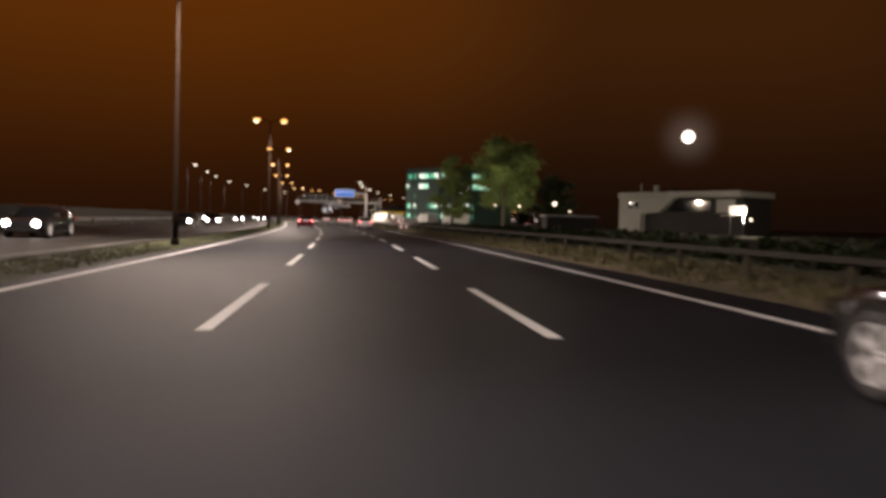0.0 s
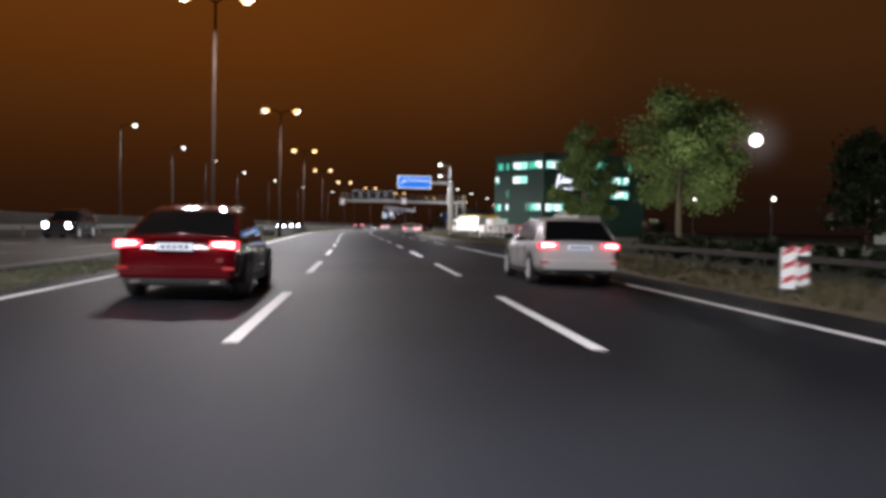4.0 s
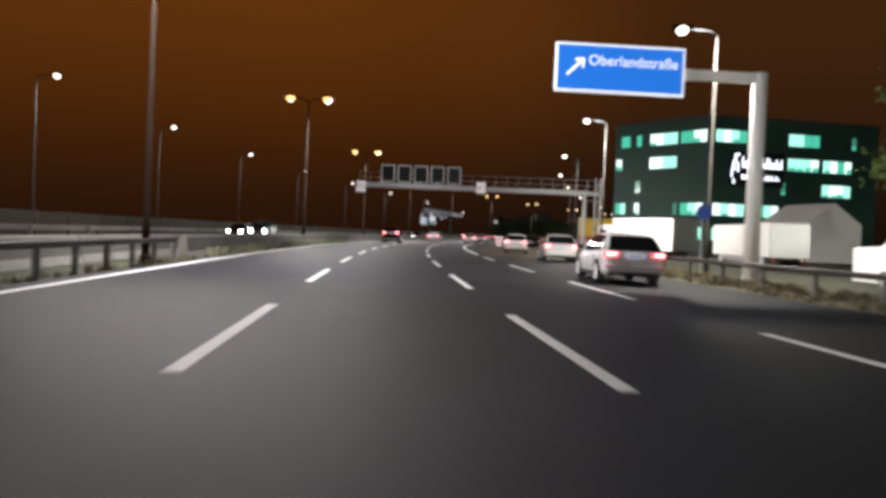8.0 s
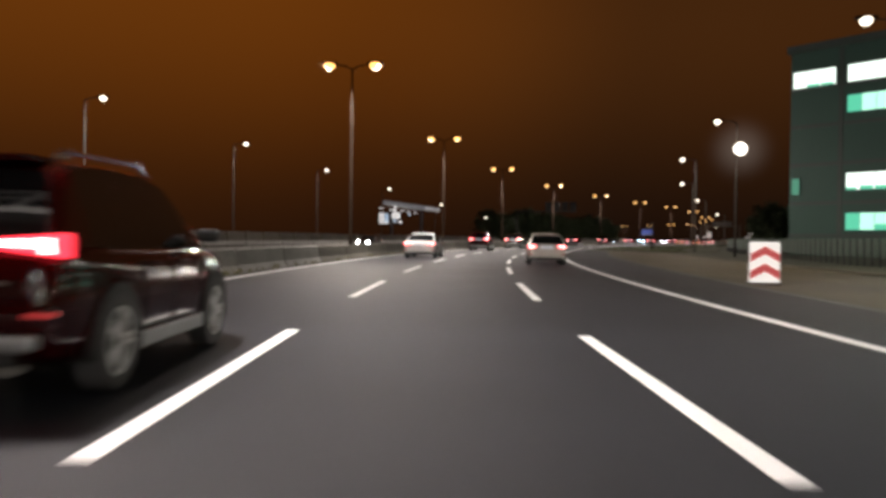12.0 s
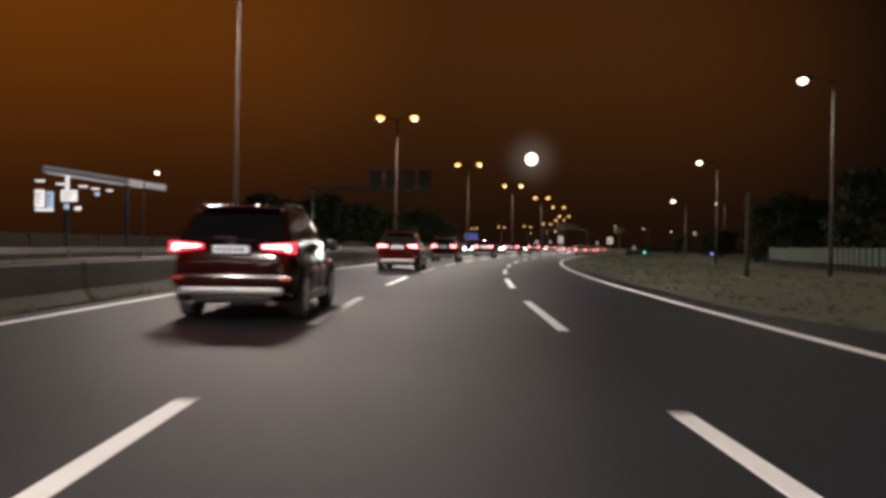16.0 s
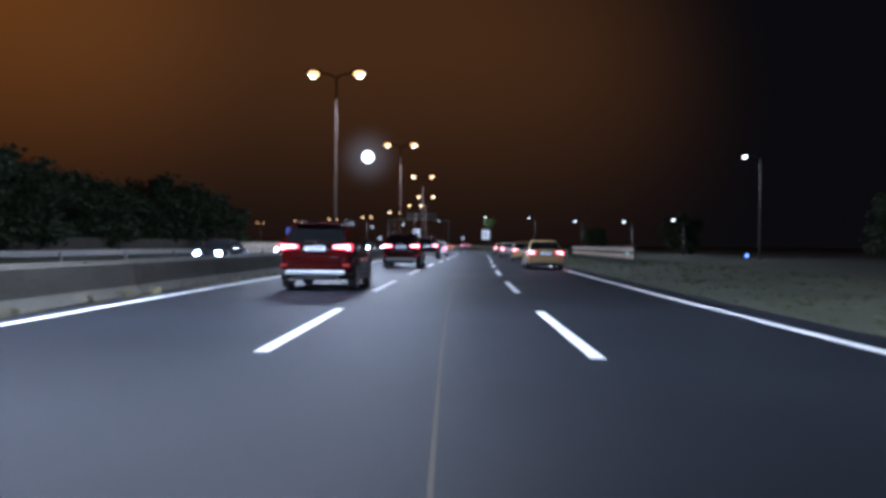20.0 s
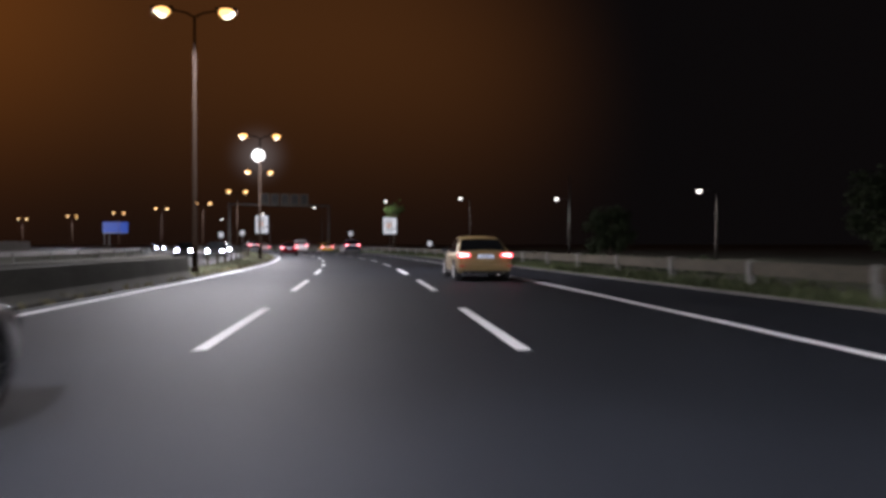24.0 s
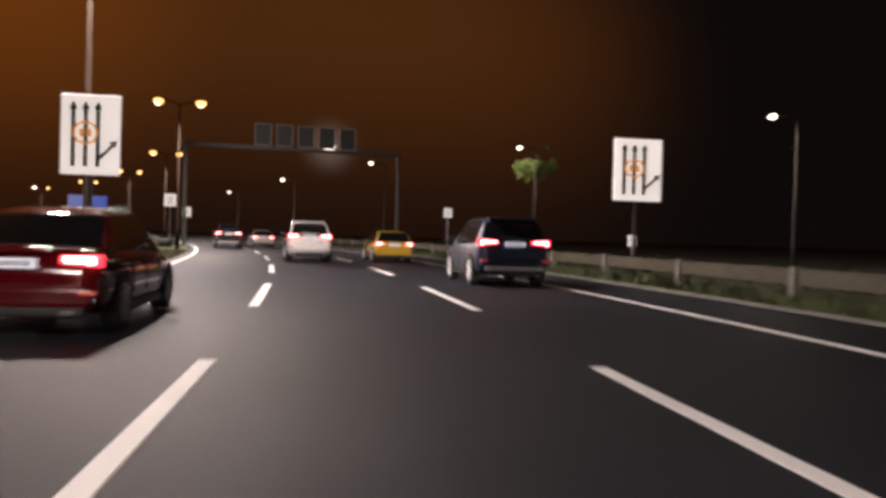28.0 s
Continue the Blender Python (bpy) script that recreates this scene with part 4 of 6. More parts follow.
    lit_left = {0: [(0.7, 5.4, L), (6.0, 11.3, L), (13.0, 14.0, L), (15.4, 17.2, L)], 1: [(6.0, 11.3, L), (17.0, 18.2, L)],
                2: [(13.0, 14.0, D_)], 3: [(0.9, 5.0, L), (5.6, 6.4, D_), (13.0, 14.0, L), (15.9, 18.0, L)],
                4: [(0.9, 4.6, L), (13.0, 13.8, D_), (15.9, 18.0, L)]}
    lit_right = {0: [(0.6, 5.6, L), (12.2, 17.2, L), (22.5, 23.2, D_)], 1: [(12.2, 17.2, L), (17.9, 22.6, L)], 2: [(11.3, 12.0, D_), (17.9, 22.6, L)],
                 3: [(0.6, 5.6, L), (6.4, 11.0, L), (12.0, 12.6, D_)], 4: [(0.6, 5.6, L), (6.4, 11.0, L), (12.0, 12.6, D_)]}
    for table, way, nrm in ((lit_left, lf, nl), (lit_right, rf, nr)):
        for k, rows in table.items():
            for u0, u1, m_ in rows:
                window(u0, u1, tops[k], way, nrm, m_)
    for z in (1.6, 5.3, 9.0, 12.6, 16.2):
        part("floor_band", slab(0.02, LL - 0.02, z - 0.09, z + 0.09, lf, nl, 0.05, 0.003), M_FACADE_T, wall)
        part("floor_band", slab(0.02, RL - 0.02, z - 0.09, z + 0.09, rf, nr, 0.05, 0.003), M_FACADE_T, wall)
    # rear wing, set back, its face parallel to the left face of the block
    base = Vector((-3.0, 45.9, 0))
    ww = -lf
    bm = bmesh.new()
    foot = [base, base + ww * 16, base + ww * 16 - nl * 9, base - nl * 9]
    lo = [bm.verts.new(q) for q in foot]
    hi = [bm.verts.new(q + Vector((0, 0, 19.6))) for q in foot]
    for i in range(4):
        bm.faces.new((lo[i], lo[(i + 1) % 4], hi[(i + 1) % 4], hi[i]))
    bm.faces.new(hi)
    bmesh.ops.recalc_face_normals(bm, faces=bm.faces)
    wing = part("wing_wall", bm, M_FACADE, ob)

    def wing_slab(u0, u1, z0, z1, depth, out):
        bm2 = slab(u0, u1, z0, z1, ww, nl, depth, out)
        for v_ in bm2.verts:
            v_.co += base
        return bm2

    part("wing_parapet", wing_slab(-0.3, 16.2, 19.6, 20.3, 0.6, -0.3), M_FACADE_T, ob)
    part("pier", wing_slab(4.75, 5.2, 0, 19.5, 0.05, 0.004), M_FACADE_T, wing, "dark recessed joint")
    for z in (1.9, 5.0, 8.7, 12.4, 16.0):
        part("floor_band", wing_slab(0.02, 15.9, z - 0.16, z + 0.16, 0.07, 0.006), M_FACADE_T, wing)
    for u0, u1, top, m_ in ((0.3, 4.5, 17.7, E_WINDOW_W), (5.6, 12.2, 17.7, E_WINDOW_W), (5.6, 12.2, 14.9, E_WINDOW), (0.3, 1.1, 7.4, E_WINDOW_D),
                            (5.6, 12.2, 7.7, E_WINDOW_W), (5.6, 12.2, 4.0, E_WINDOW)):
        w = part("window", wing_slab(u0 - 0.1, u1 + 0.1, top - 1.65, top + 0.1, 0.06, 0.08), M_FACADE_T, wing)
        n = max(1, int(round((u1 - u0) / 1.25)))
        for k in range(n):
            x0, x1 = u0 + (u1 - u0) * k / n, u0 + (u1 - u0) * (k + 1) / n
            tone = m_ if m_ is not E_WINDOW else shade.choice((E_WINDOW, E_WINDOW, E_WINDOW_W, E_WINDOW_G))
            part("pane", wing_slab(x0 + 0.03, x1 - 0.03, top - 1.55, top, 0.03, 0.142), tone, w)
            if shade.random() < 0.5 and m_ is not E_WINDOW_D:
                part("blind", wing_slab(x0 + 0.03, x1 - 0.03 - shade.uniform(0, 0.4), top - 1.55, top - 1.55 + shade.uniform(0.2, 0.55), 0.012, 0.174), E_WINDOW_G, w, "green half-drawn blind")
    # the lit sign becomes plain bars
    sign = part("lit_sign", slab(2.9, 11.6, 10.2, 15.2, rf, nr, 0.10, 0.06), M_BLACK, ob, "dark sign board with white lit shapes")
    rnd = random.Random(5)
    strokes = [(3.2, 3.45, 11.4, 12.6), (3.4, 3.75, 12.4, 13.8), (3.7, 4.0, 13.6, 14.9), (3.9, 4.5, 14.6, 14.9), (4.1, 4.4, 12.2, 13.6), (3.5, 3.8, 10.5, 11.2)]
    x = 4.9
    for _ in range(6):
        w = rnd.uniform(0.75, 1.0)
        z0, z1 = 12.9, rnd.choice((14.0, 14.3, 14.5))
        strokes += [(x, x + 0.22, z0, z1), (x + w - 0.22, x + w, z0, z1 - rnd.choice((0.0, 0.5))), (x + 0.22, x + w - 0.22, z0 + rnd.choice((0.0, 0.55)), z0 + 0.8)]
        x += w + 0.18
    x = 4.9
    for _ in range(8):
        w = rnd.uniform(0.5, 0.7)
        strokes += [(x, x + 0.2, 11.2, 11.9), (x + 0.2, x + w, 11.2, 11.45 + rnd.choice((0.0, 0.3)))]
        x += w + 0.17
    for u0, u1, z0, z1 in strokes:
        part("lit_bar", slab(u0, u1, z0, z1, rf, nr, 0.05, 0.165), E_LOGO, sign, "white lit bar")


office()


# ---------------------------------------------------------------- pale houses and floodlights beyond the right verge
def house(place, turn, size, label):
    """A long pavilion: deep pale roof edge, shade-dark wall and glazing below it, a pale end wall."""
    lx, ly, h = size
    ob = thing("house", pose(*place, -0.06, 0, 0, turn), label, "house")
    # the wall's dark colour stands in for shade under the roof
    wall = part("wall", box(-lx / 2 + 0.8, lx / 2, -ly / 2 + 1.6, ly / 2, 0, h, 0.02), M_ROOF_D, ob, "recessed wall, coloured dark for the shade below the roof")
    roof = part("roof", box(-lx / 2 - 0.6, lx / 2 + 0.6, -ly / 2 - 0.6, ly / 2 + 0.6, h, h + 1.3, 0.18), M_HOUSE, ob, "deep pale flat roof edge")
    part("roof_trim", box(-lx / 2 - 0.66, lx / 2 + 0.66, -ly / 2 - 0.66, ly / 2 + 0.66, h + 1.3, h + 1.42, 0.03), M_STEEL, roof)
    part("roof_mast", tube([(-lx * 0.46, 0, h + 1.4), (-lx * 0.46, 0, h + 4.0)], 0.09, 8), M_STEEL, roof)
    part("chimney", box(-lx * 0.33, -lx * 0.33 + 1.1, -0.5, 0.6, h + 1.42, h + 3.3, 0.03), M_HOUSE, roof)
    part("roof_hood", lathe([(0, 1.9), (0.5, 1.8), (0.9, 1.3), (1.1, 0.4)], 20, "z"), M_ROOF_D, roof, m=pose(-lx * 0.16, 0, h + 1.42))
    band = part("window_band", box(-lx * 0.08, lx * 0.26, -ly / 2 + 1.5, -ly / 2 + 1.58, h - 3.6, h - 0.6), M_DARK, wall, "dark continuous window band")
    n = 9
    w = lx * 0.34 / n
    for k in range(n):
        x = -lx * 0.08 + k * w
        part("pane", box(x + 0.06, x + w - 0.06, -ly / 2 + 1.46, -ly / 2 + 1.495, h - 3.45, h - 0.75), M_GLASS, band)
    part("sill", box(-lx * 0.09, lx * 0.27, -ly / 2 + 1.3, -ly / 2 + 1.57, h - 3.85, h - 3.63, 0.02), M_CONCRETE_D, wall)
    # lit patch built as an end wall; its lower edge slants towards the middle
    bm = bmesh.new()
    prof = [(-lx / 2 - 0.3, 0), (-lx / 2 - 0.3, h - 0.02), (-lx * 0.02, h - 0.02), (-lx * 0.10, h - 2.6), (-lx * 0.14, h - 3.6), (-lx * 0.30, h - 4.0), (-lx * 0.30, 0)]
    f0 = [bm.verts.new((x, -ly / 2 - 0.2, z)) for x, z in prof]
    f1 = [bm.verts.new((x, -ly / 2 + 1.4, z)) for x, z in prof]
    for k in range(len(prof)):
        bm.faces.new((f0[k], f0[(k + 1) % len(prof)], f1[(k + 1) % len(prof)], f1[k]))
    bm.faces.new(f0[::-1])
    bm.faces.new(f1)
    bmesh.ops.recalc_face_normals(bm, faces=bm.faces)
    end = part("end_wall", bm, M_HOUSE, ob, "pale rendered end wall, cut to the patch of light")
    for x in (-lx * 0.40, -lx * 0.345):
        fr = part("window", box(x - 0.65, x + 0.65, -ly / 2 - 0.27, -ly / 2 - 0.205, h - 2.7, h - 1.1), M_FACADE_T, end)
        part("pane", box(x - 0.55, x + 0.55, -ly / 2 - 0.295, -ly / 2 - 0.272, h - 2.6, h - 1.2), M_GLASS, fr)
    part("panel", box(lx * 0.30, lx * 0.44, -ly / 2 + 1.35, -ly / 2 + 1.58, h - 3.6, h - 0.5, 0.03), M_HOUSE, wall, "pale wall panel")
    part("door_canopy", box(lx * 0.36, lx * 0.44, -ly / 2 + 0.2, -ly / 2 + 1.34, h - 4.3, h - 4.1, 0.03), M_WHITE, wall, "small white canopy")
    return ob


house((83, 190), -62, (36, 12, 8.6), "long pavilion, walls coloured dark for shade, pale roof edge and end")
low = thing("shed", pose(20, 70, -0.06, 0, 0, -5), "low dark shed with a pale roof edge behind the verge", "shed")
part("wall", box(-2.3, 2.3, -1.5, 1.5, 0, 2.0, 0.02), M_ROOF_D, low)
part("roof", box(-2.5, 2.5, -1.7, 1.7, 2.0, 2.12, 0.02), M_WHITE, low)
board = thing("lit_hoarding", pose(60, 118, -0.06, 0, 0, -25), "white lit hoarding on two posts", "hoarding")
part("panel", box(-1.3, 1.3, -0.05, 0.05, 3.6, 5.0, 0.02), E_SIGNW2, board)
for x in (-1.0, 1.0):
    part("post", box(x - 0.06, x + 0.06, 0.06, 0.16, 0, 4.9), M_STEEL, board)


def floodlight(x, y, z, watts, lens=0.2, rear=0.0):
    ob = thing("floodlight", pose(x, y, -0.06), "white floodlight on a short mast in the yard", "floodlight", "yard lights")
    part("mast", tube([(0, 0.3, 0), (0, 0.3, z)], [0.07, 0.05], 8), M_RAIL_DARK, ob)
    part("housing", box(-0.3, 0.3, 0.0, 0.25, z - 0.2, z + 0.25, 0.03), M_POLE, ob)
    part("lens", lathe([(-0.05, 0.4 * lens), (0.0, lens), (0.06, lens)], 16), E_WHITE, ob, m=pose(0, -0.04, z, 0, 0, 90))
    data = bpy.data.lights.new("floodlight_light", "SPOT")
    data.energy, data.color, data.shadow_soft_size, data.spot_size, data.spot_blend = watts, (1.0, 0.97, 0.80), 0.25, radians(115), 0.9
    aim = new("floodlight_light", data)
    aim.matrix_basis = pose(x, y - 0.35, z, 42, 0, 180)
    # added spot without a lens, aimed back and up to brighten trees and house
    up = bpy.data.lights.new("floodlight_light", "SPOT")
    up.energy, up.color, up.shadow_soft_size, up.spot_size, up.spot_blend = watts * rear, (1.0, 0.97, 0.80), 0.25, radians(150), 0.6
    new("floodlight_light", up).matrix_basis = pose(x, y + 0.75, z, 115, 0, 0)


floodlight(36.2, 141.2, 5.0, 6000, 0.34)
floodlight(33.1, 158.3, 4.7, 5000, 0.2)
floodlight(31.2, 175.9, 5.2, 6000, 0.15, 2.0)
floodlight(61.5, 116.5, 2.8, 1500, 0.2, 14.0)
floodlight(38.5, 139.0, 3.6, 900, 0.15)


# ---------------------------------------------------------------- canopy with bright boards beyond the oncoming lanes
canopy = thing("filling_station_canopy", pose(-10, 445, -0.06, 0, 0, -22), "lit canopy with bright boards beyond the oncoming lanes", "canopy")
# roof edge and underside glow of themselves, in place of light on them
part("roof", box(-5.6, 5.0, -5, 5, 8.3, 9.1, 0.05), E_FASCIA, canopy, "faintly glowing pale canopy edge", m=pose(0, 0, 0, 0, 8, 0))
part("soffit", box(-5.2, 2.0, -4.8, 4.8, 8.22, 8.295), E_FRAME, canopy, "glowing underside", m=pose(0, 0, 0, 0, 8, 0))
for x in (-4.2, 3.4):
    part("column", box(x - 0.25, x + 0.25, -0.25, 0.25, 0, 8.2, 0.03), M_DARK, canopy)
part("fascia_rib", box(-5.66, 5.06, -5.08, -5.0, 8.62, 8.78, 0.01), M_STEEL, canopy, "darker groove along the edge", m=pose(0, 0, 0, 0, 8, 0))
for x, z, w in ((-4.9, 7.9, 0.9), (-2.2, 7.55, 1.1), (0.4, 7.3, 0.8), (1.9, 7.05, 0.7), (3.6, 6.85, 0.5)):
    lm = part("canopy_lamp", box(x - w / 2, x + w / 2, -4.9, -4.3, z, z + 0.16, 0.03), E_SIGNW, canopy, "bright lamp under the canopy")
    part("lamp_frame", box(x - w / 2 - 0.05, x + w / 2 + 0.05, -4.95, -4.25, z + 0.165, z + 0.22), M_STEEL, lm)
for x, w, z, h, m_ in ((-4.6, 1.1, 4.9, 2.0, E_SIGNW), (-3.35, 0.8, 4.8, 1.9, E_FASCIA_L), (-4.0, 2.2, 4.45, 0.3, E_SIGNW), (-1.0, 1.9, 5.6, 1.3, E_SIGNW), (-1.3, 0.5, 4.7, 0.6, E_FASCIA_L),
                       (-1.25, 0.4, 7.0, 1.5, E_SIGNW), (0.1, 0.7, 4.6, 0.4, E_SIGNW), (2.4, 0.5, 6.3, 0.4, E_FASCIA_L)):
    bd = part("lit_board", box(x - w / 2, x + w / 2, -5.2, -5.05, z, z + h, 0.02), m_, canopy, "bright white board")
    if h > 1.0:
        for k in range(3):
            part("board_bar", box(x - w * 0.36, x + w * (0.05 + 0.12 * k), -5.215, -5.2, z + h * (0.2 + 0.25 * k), z + h * (0.29 + 0.25 * k)), M_RAIL_OLD, bd)
for s, o, h in ((376, -12.6, 3.9), (607, -31.8, 10.0)):
    mast = thing("mast", stand(s, o, -0.06), "plain dark steel mast without a lamp head", "mast", "bare masts")
    part("shaft", tube([(0, 0, 0), (0, 0, 1.0), (0, 0, 1.05), (0, 0, h)], [0.11, 0.10, 0.09, 0.07], 10), M_POLE_GREY, mast, smooth=True)
    part("foot_plate", box(-0.2, 0.2, -0.2, 0.2, 0, 0.05, 0.01), M_STEEL, mast)
for x, y in ((11.0, 281.6), (12.2, 279.85)):
    blk = thing("concrete_block", pose(x, y, -0.06, 0, 0, -145.5), "tall stained tan concrete block standing before the green fence", "concrete block", "fence blocks")
    bm = box(-0.45, 0.45, 0, 1.95, 0, 2.0, 0.05)
    for v_ in bm.verts:
        v_.co.x *= 1.0 - 0.45 * v_.co.z / 2.0
    part("block", bm, M_TAN, blk)
    part("foot", box(-0.62, 0.62, 0.1, 1.85, 0, 0.22, 0.03), M_TAN, blk)
    part("lifting_eye", tube([(0, 0.8, 1.98), (0, 0.8, 2.08), (0, 1.1, 2.08), (0, 1.1, 1.98)], 0.02, 6), M_STEEL, blk)


# ---------------------------------------------------------------- trees and hedges
def leaf_mesh(name, centres, count, size, material, seed):
    """Many small leaf sprays round clump centres (x, y, z, radius)."""
    rnd = random.Random(seed)
    verts, faces = [], []
    for _ in range(count):
        x, y, z, r = rnd.choice(centres)
        d = Vector((rnd.gauss(0, 1), rnd.gauss(0, 1), rnd.gauss(0, 1)))
        d *= r * 0.52
        c = Vector((x, y, z)) + Vector((d.x, d.y, d.z * 0.8))
        a = Vector((rnd.gauss(0, 1), rnd.gauss(0, 1), rnd.gauss(0, 0.6))).normalized()
        b = a.orthogonal().normalized()
        b = (Matrix.Rotation(rnd.uniform(0, 6.28), 3, a) @ b)
        w = size * rnd.uniform(0.5, 1.3)
        k = len(verts)
        verts += [c - a * w, c + b * w * 0.75, c + a * w, c - b * w * 0.75]
        faces.append((k, k + 1, k + 2, k + 3))
    return mesh_from(name, verts, faces, material)


def tree(place, height, spread, material, label, seed, leaves=5200, leaf=0.32, bare=0.18, rise=0.62):
    rnd = random.Random(seed)
    ob = thing("tree", pose(*place, -0.08), label, "tree")
    bm = bmesh.new()
    b_tube(bm, [(0, 0, 0), (rnd.gauss(0, .1), rnd.gauss(0, .1), height * 0.3), (rnd.gauss(0, .3), rnd.gauss(0, .3), height * 0.62), (rnd.gauss(0, .4), rnd.gauss(0, .4), height * 0.88)],
           [height * 0.022, height * 0.017, height * 0.010, height * 0.003], 9)
    clumps = [(0, 0, height * 0.9, spread * 0.17)]
    for i in range(15):
        z0 = height * (bare + 0.05 + rise * i / 14)
        a = i * 2.4 + rnd.uniform(-0.4, 0.4)
        shape = max(0.25, math.sin(min(1.0, 0.22 + 0.8 * (z0 / height - bare) / (1 - bare)) * math.pi)) ** 0.5
        reach = spread * 0.5 * shape * rnd.uniform(0.65, 1.1)
        tip = Vector((math.cos(a) * reach, math.sin(a) * reach, z0 + height * rnd.uniform(0.06, 0.14)))
        mid = Vector((tip.x * 0.5, tip.y * 0.5, z0 + (tip.z - z0) * 0.35))
        b_tube(bm, [(0, 0, z0), mid, tip], [height * 0.008, height * 0.005, height * 0.002], 6)
        for f in (0.5, 0.8, 1.05):
            clumps.append((tip.x * f + rnd.gauss(0, .35), tip.y * f + rnd.gauss(0, .35), z0 + (tip.z - z0) * f + rnd.gauss(0, .4), spread * rnd.uniform(0.08, 0.19)))
    part("trunk", bm, M_BARK, ob, "rough brown trunk and limbs", smooth=True)
    part("crown", leaf_mesh("crown", clumps, leaves, leaf, material, seed + 1), None, ob, "leafy crown with gaps")
    return ob


big = tree((38.0, 202.5), 22.4, 15.0, M_LEAF, "tall broad leafy tree lit green from below beside the yard", 11, 34000, 0.27)
tree((26.9, 219.5), 20.2, 9.0, M_LEAF, "tall slim leafy tree beside the office yard", 12, 24000, 0.25, 0.06)
tree((38.5, 151), 11.0, 6.8, M_LEAF_SHADE, "round dark tree standing before the moonlit sky", 14, 8000, 0.25, 0.1)
v = at(655, -22.8)
tree((v.x, v.y), 8.4, 2.4, M_LEAF, "small slim tree lit yellow-green by a street lamp", 15, 1800, 0.12, 0.72, 0.10)
dark = tree((*at(455, -33).xy,), 9.0, 8.0, M_LEAF_SHADE, "dark roadside tree beyond the embankment", 16, 7000, 0.25, 0.1)
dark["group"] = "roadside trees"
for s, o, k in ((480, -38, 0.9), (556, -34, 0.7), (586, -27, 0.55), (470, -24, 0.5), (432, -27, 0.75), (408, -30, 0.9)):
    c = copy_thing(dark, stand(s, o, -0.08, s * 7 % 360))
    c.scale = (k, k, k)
# row of trees added to hide the far lamps and darken this side
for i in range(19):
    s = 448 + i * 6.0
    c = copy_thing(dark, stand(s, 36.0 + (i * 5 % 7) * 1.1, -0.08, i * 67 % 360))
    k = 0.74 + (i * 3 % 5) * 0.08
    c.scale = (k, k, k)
    tagged(c, "added dark tree beyond the oncoming lanes, hiding far lamps", "tree", "far side trees")


def hedge(name, s0, s1, o, h, width, label, seed, count=7000):
    rnd = random.Random(seed)
    cs = []
    s = s0
    while s < s1:
        p = at(s, o + rnd.gauss(0, width * 0.2))
        hh = h * rnd.uniform(0.75, 1.1)
        cs += [(p.x, p.y, hh * 0.35, hh * 0.42), (p.x, p.y, hh * 0.72, hh * 0.32)]
        s += h * 0.5
    ob = new(name, leaf_mesh(name, cs, count, 0.17, M_LEAF_SHADE, seed))
    tagged(ob, label, "hedge", kind="stuff")


# both added: dark foliage filling ground that is only unlit
hedge("hedge", -10, 122, -15.0, 0.95, 1.2, "added dark low hedge for the unlit band behind the guardrail", 21, 12000)
hedge("bushes", 540, 690, -14.0, 0.55, 1.5, "added dark low bushes on the unlit embankment", 22, 9000)


# ---------------------------------------------------------------- vehicles
def curve(table, f):
    return float(np.interp(f, [a for a, _ in table], [b for _, b in table]))


SEDAN = dict(L=4.87, W=1.85, r=0.335, base=0.59, rear=0.215,
             top=[(0, .62), (.006, .86), (.03, .97), (.14, 1.0), (.3, .97), (.6, .94), (.7, .92), (.8, .87), (.92, .78), (.975, .66), (1, .5)],
             roof=[(.10, .98), (.17, 1.16), (.25, 1.36), (.34, 1.445), (.44, 1.47), (.54, 1.45), (.60, 1.36), (.67, 1.14), (.735, .93)], f_rear=.27, f_front=.57, f_c=.235)
SUV = dict(L=4.62, W=1.92, r=0.385, base=0.58, rear=0.20,
           top=[(0, .74), (.006, 1.02), (.02, 1.15), (.14, 1.16), (.3, 1.12), (.6, 1.10), (.7, 1.09), (.8, 1.05), (.92, .97), (.975, .82), (1, .62)],
           roof=[(.012, 1.11), (.045, 1.36), (.08, 1.63), (.14, 1.73), (.3, 1.77), (.46, 1.76), (.56, 1.69), (.64, 1.42), (.74, 1.11)], f_rear=.085, f_front=.54, f_c=.13)
WAGON = dict(L=4.65, W=1.79, r=0.325, base=0.58, rear=0.205,
             top=[(0, .62), (.006, .86), (.02, .97), (.14, .99), (.3, .96), (.6, .93), (.7, .91), (.8, .86), (.92, .77), (.975, .65), (1, .5)],
             roof=[(.014, .97), (.06, 1.18), (.11, 1.37), (.18, 1.43), (.34, 1.46), (.46, 1.45), (.56, 1.38), (.64, 1.18), (.74, .93)], f_rear=.115, f_front=.55, f_c=.15)


def ring_points(spec, f):
    W2 = spec["W"] / 2
    hw = W2 * curve([(0, .80), (.015, .90), (.06, .96), (.2, .99), (.35, 1), (.7, 1), (.88, .96), (.96, .86), (1, .66)], f)
    zb = curve([(0, .40), (.03, .29), (.1, .23), (.9, .21), (.97, .24), (1, .34)], f) + (0.04 if spec["r"] > .35 else 0)
    zt = curve(spec["top"], f)
    h = zt - zb
    return [(0, zb), (hw * .80, zb), (hw * .93, zb + .05 * h), (hw * .985, zb + .22 * h), (hw, zb + .48 * h), (hw * .985, zb + .72 * h), (hw * .955, zb + .88 * h), (hw * .90, zb + .965 * h), (hw * .74, zt), (0, zt + .025)]


